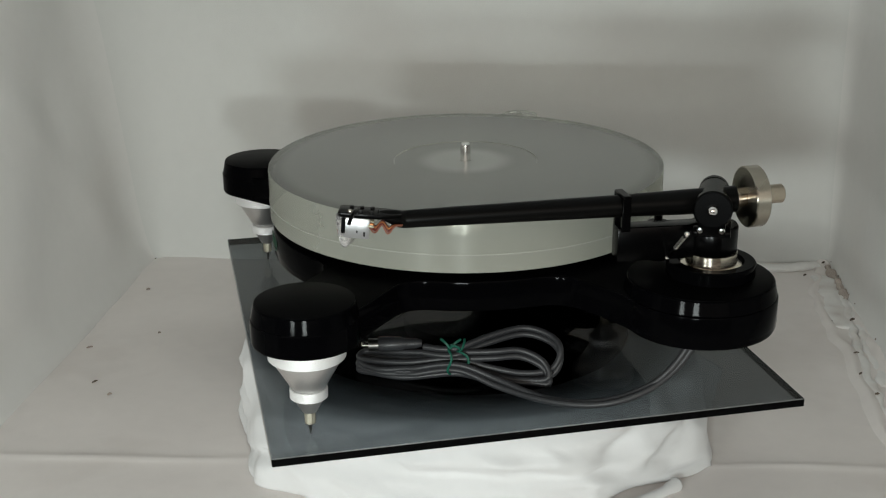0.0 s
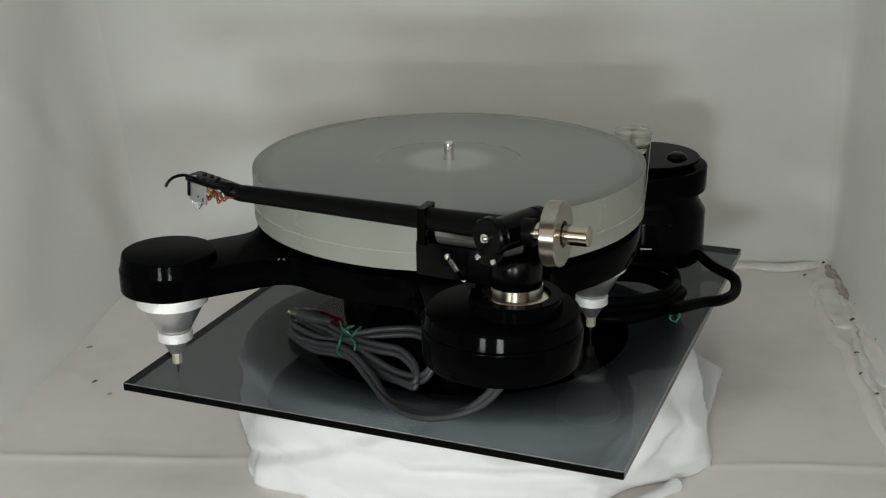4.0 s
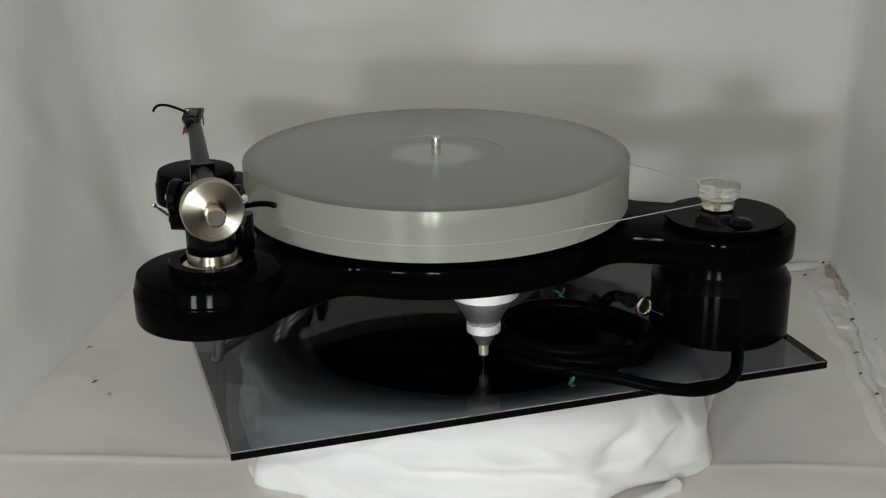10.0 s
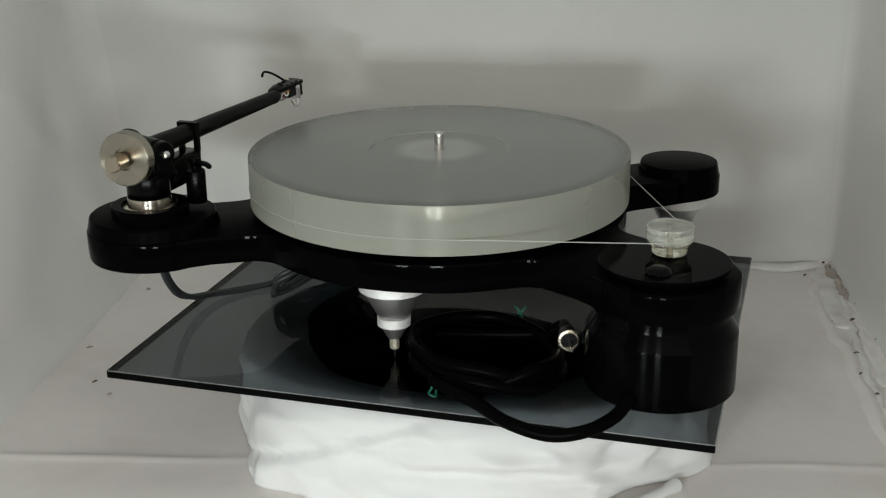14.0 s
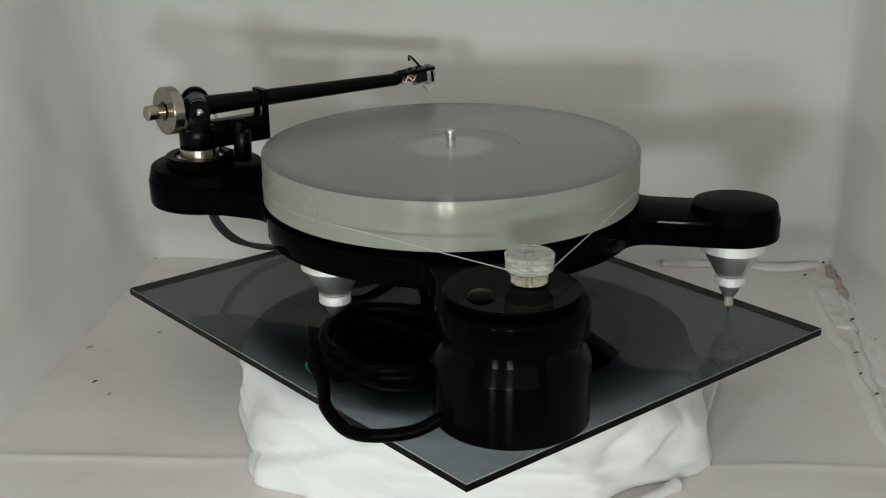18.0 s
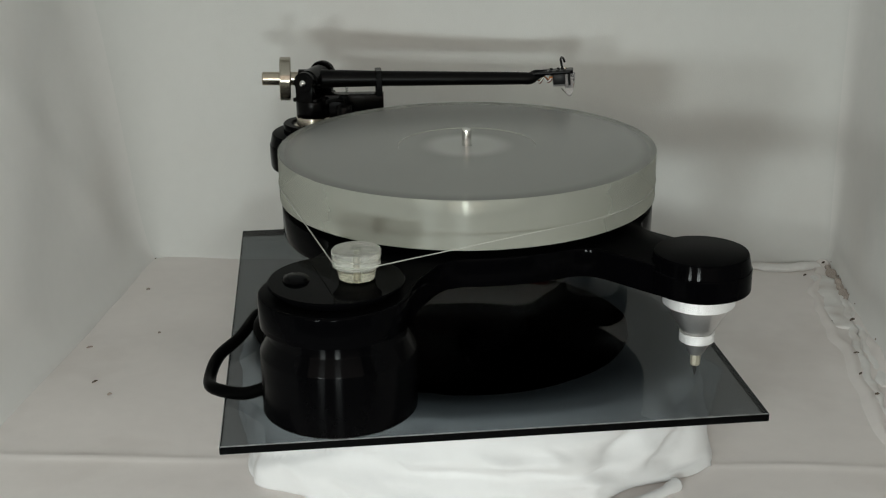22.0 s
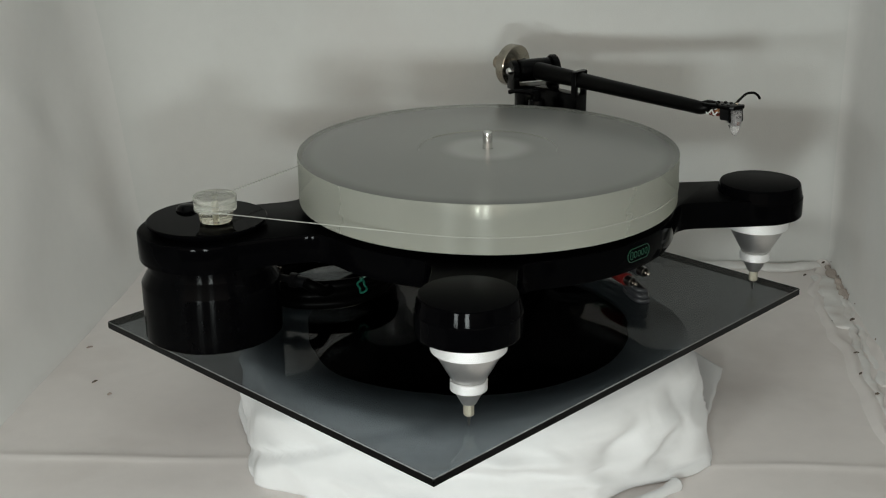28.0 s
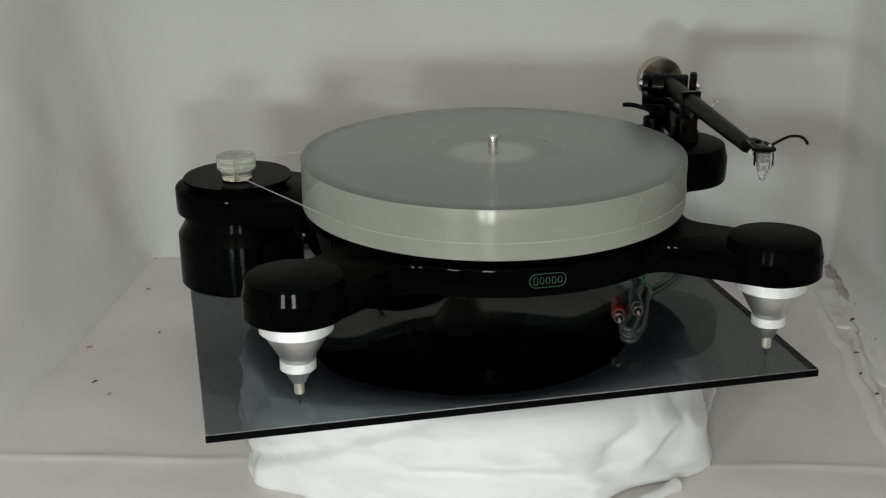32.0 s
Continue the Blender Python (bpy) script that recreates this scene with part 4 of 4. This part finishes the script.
# ---- cables on the glass ----
def power_cable():
    base = (0.115, 0.04, G)
    b = spins(thing("power_cable", base, "thick black cable coiled on the glass with a green tie", "cable"), base)
    r = 0.0046
    pts = [(0.158, 0.158, G + 0.012), (0.174, 0.150, G + r), (0.1945, 0.134, G + r - 0.0025), (0.1995, 0.110, G - 0.0012), (0.1945, 0.080, G + r - 0.0020), (0.180, 0.056, G + r + 0.002), (0.165, 0.022, G + 0.012)]
    turns = 4
    cx, cy = 0.113, 0.048
    for k in range(turns * 10 + 4):
        a = 0.15 - 2 * math.pi * k / 10
        t = k / (turns * 10)
        ra, rb = 0.050 - 0.003 * math.sin(k * 1.7) - 0.005 * t, 0.052 + 0.004 * math.sin(k * 0.9)
        z = G + r + 0.0068 * ((k // 10) % 3) + 0.004 * (0.5 + 0.5 * math.sin(k * 0.63))
        x, y = ra * math.cos(a), rb * math.sin(a)
        pts.append((cx + x + 0.10 * y, cy + y, z))
    pts += [(0.078, 0.075, 0.020), (0.074, 0.094, 0.027), (0.082, 0.0990, 0.031)]
    part("cord", tube(smooth_path(pts, 7), r, 14), RUBBER, b, "thick black rubber cord")
    way = Vector((0.96, 0.28, 0)).normalized()
    tip = Vector((0.1085, 0.1065, 0.0310))
    plug = part("plug", lathe([(0, -0.030), (0.0042, -0.030), (0.0046, -0.028), (0.0046, -0.020), (0.0060, -0.0195), (0.0060, -0.0140), (0.0030, -0.0130), (0.0030, 0), (0, 0)], tip, 28, way), PLASTIC, b, "black plug with a bright flange")
    part("plug_ring", lathe([(0.0048, -0.0012), (0.0078, -0.0015), (0.0084, -0.0008), (0.0084, 0.0010), (0.0076, 0.0016), (0.0060, 0.0016), (0.0052, 0.0004), (0.0048, -0.0012)], tip, 36, way), NICKEL, plug, "polished flange ring")
    part("plug_insert", lathe([(0, -0.0014), (0.0050, -0.0014), (0.0050, 0.0002), (0, 0.0006)], tip, 28, way), PLASTIC, plug)
    part("plug_pin", rod(tip, tip + way * 0.020, 0.0007), CHROME, plug)
    tie((0.0583, 0.0597, 0.0225), b, (-0.2, 0.95, 0.0), 0.0050, 0.6)
    tie((0.1670, 0.0235, 0.0095), b, (0.5, 0.85, 0.0), 0.0050, 0.3)
    return b


def tie(at, parent, way, size, loose=1.0):
    """A twist tie: a loop round the bundle with two loose ends."""
    w = Vector(way).normalized()
    up = Vector((0, 0, 1))
    side = w.cross(up).normalized()
    p = Vector(at)
    loop = [p + (side * math.cos(a) * 0.8 + up * math.sin(a)) * size + w * 0.0015 * math.sin(3 * a) for a in (2 * math.pi * i / 24 for i in range(24))]
    part("twist_tie", tube(loop, 0.0009, 6, True), GREEN_TIE, parent, "green twist tie")
    for s in (-1, 1):
        part("tie_end", tube(smooth_path([p + up * size, p + up * (size + 0.004 * loose) + w * 0.003 * s * loose, p + up * (size + 0.006 * loose) + w * 0.007 * s * loose - side * 0.003], 5), 0.0009, 6), GREEN_TIE, parent)


def signal_cable():
    base = (-0.03, -0.12, G)
    b = spins(thing("signal_cable", base, "grey twin signal cable bundled with a green tie on the glass", "cable"), base)
    r = 0.0023
    T = Vector((-0.0400, -0.1350, 0.0200))

    def aside(x):
        """The looped end swings to one side."""
        return 0.012 * max(0, min(1, (-x - 0.068) / 0.028))

    def strand(pts, name="cord"):
        """One of the twin cords: two slim cords side by side along the points."""
        for k in (0, 1):
            path = smooth_path([(x, y + aside(x) - 0.0008 * k, max(G + r, z - 0.0046 * k)) for x, y, z in pts], 7)
            part(name, tube(path, r, 10), GREY_WIRE, b, "slim grey cord")

    # from the arm board down to the glass and into the bundle
    for k in (0, 1):
        o = 0.0042 * k
        path = smooth_path([(0.108 + o, -0.212, 0.0685), (0.1025 + o, -0.2115, 0.048), (0.087 + o, -0.2115, 0.0285), (0.068, -0.2085 - o, 0.0165), (0.041, -0.2030 - o, 0.0095), (0.0128, -0.1830 - o, 0.0062), (-0.0136, -0.1560 - o * 0.8, 0.0108 - o), (T.x, T.y - 0.006, 0.0185 - o), (-0.070, -0.129, 0.0130 - o), (-0.090, -0.127, 0.0098 - o * 0.6), (-0.1010, -0.1205, 0.0105 - o * 0.6), (-0.1015, -0.1140, 0.0125 - o * 0.6), (-0.088, -0.1120, 0.0140 - o)], 8)
        path = [Vector((q.x, q.y + aside(q.x), q.z)) for q in map(Vector, path)]
        part("cord", tube(path, r, 10), GREY_WIRE, b, "slim grey cord")
    strand([(-0.060, -0.1235, 0.0270), (T.x, -0.1335, 0.0275), (-0.014, -0.1310, 0.0335), (0.012, -0.1290, 0.0365), (0.029, -0.1390, 0.0330), (0.0335, -0.1500, 0.0260), (0.026, -0.1540, 0.0140), (0.006, -0.1500, 0.0110), (-0.018, -0.1420, 0.0150), (T.x, -0.1330, 0.0195), (-0.072, -0.1240, 0.0155), (-0.097, -0.1205, 0.0140), (-0.1035, -0.1150, 0.0150), (-0.096, -0.1110, 0.0170), (-0.075, -0.1165, 0.0200), (T.x, -0.1320, 0.0240), (-0.014, -0.1420, 0.0262), (0.005, -0.1450, 0.0265), (0.0195, -0.1520, 0.0200), (0.0225, -0.1590, 0.0100), (0.010, -0.1550, 0.0070), (-0.015, -0.1460, 0.0090), (T.x, -0.1370, 0.0150), (-0.074, -0.1280, 0.0100), (-0.095, -0.1240, 0.0080), (-0.1040, -0.1170, 0.0090), (-0.0985, -0.1110, 0.0115), (-0.080, -0.1130, 0.0130)])
    # a grey and a red phono plug at the end of the bundle
    for q, way, mat, lab in ((Vector((-0.0935, -0.1125, 0.0272)), Vector((0.97, -0.24, 0.04)), GREY_WIRE, "grey moulded phono plug"), (Vector((-0.0915, -0.0985, 0.0218)), Vector((0.96, -0.28, 0.04)), RED, "red phono plug")):
        way = way.normalized()
        p = part("phono_plug", lathe([(0, 0.003), (0.0050, 0.003), (0.0055, 0.004), (0.0050, 0.019), (0.0038, 0.0215), (0.0033, 0.031), (0.0024, 0.034), (0, 0.034)], q, 24, way), mat, b, lab)
        for k in range(5):
            at = q + way * (0.0225 + 0.0019 * k)
            part("strain_ring", lathe([(0.0030, -0.0005), (0.0038, -0.0004), (0.0038, 0.0004), (0.0030, 0.0005)], at, 16, way), mat, p)
        part("plug_shell", lathe([(0.0030, -0.004), (0.0042, -0.004), (0.0042, 0.004), (0.0030, 0.004), (0.0030, -0.004)], q, 24, way), STEEL, p)
        part("plug_pin", rod(q - way * 0.009, q + way * 0.004, 0.0015), NICKEL, p)
    tie(T + Vector((-0.003, 0, -0.001)), b, (0.9, -0.3, 0), 0.0095)
    tie(T + Vector((0.004, -0.002, -0.002)), b, (0.8, 0.5, 0), 0.0088)
    return b


power_cable()
signal_cable()


# ---- keyed motion ----
def angle(t):
    i = max(0, min(len(TURN) - 2, int(t // 4)))
    (a, p), (c, q) = TURN[i], TURN[i + 1]
    return p + (q - p) * (t - a) / (c - a)


def motions():
    for ob, base in TURNED_THINGS:
        walk(ob, [(t, pose(0, 0, 0, 0, 0, angle(t)) @ Matrix.Translation(base)) for t in range(0, 33, 2)])


motions()
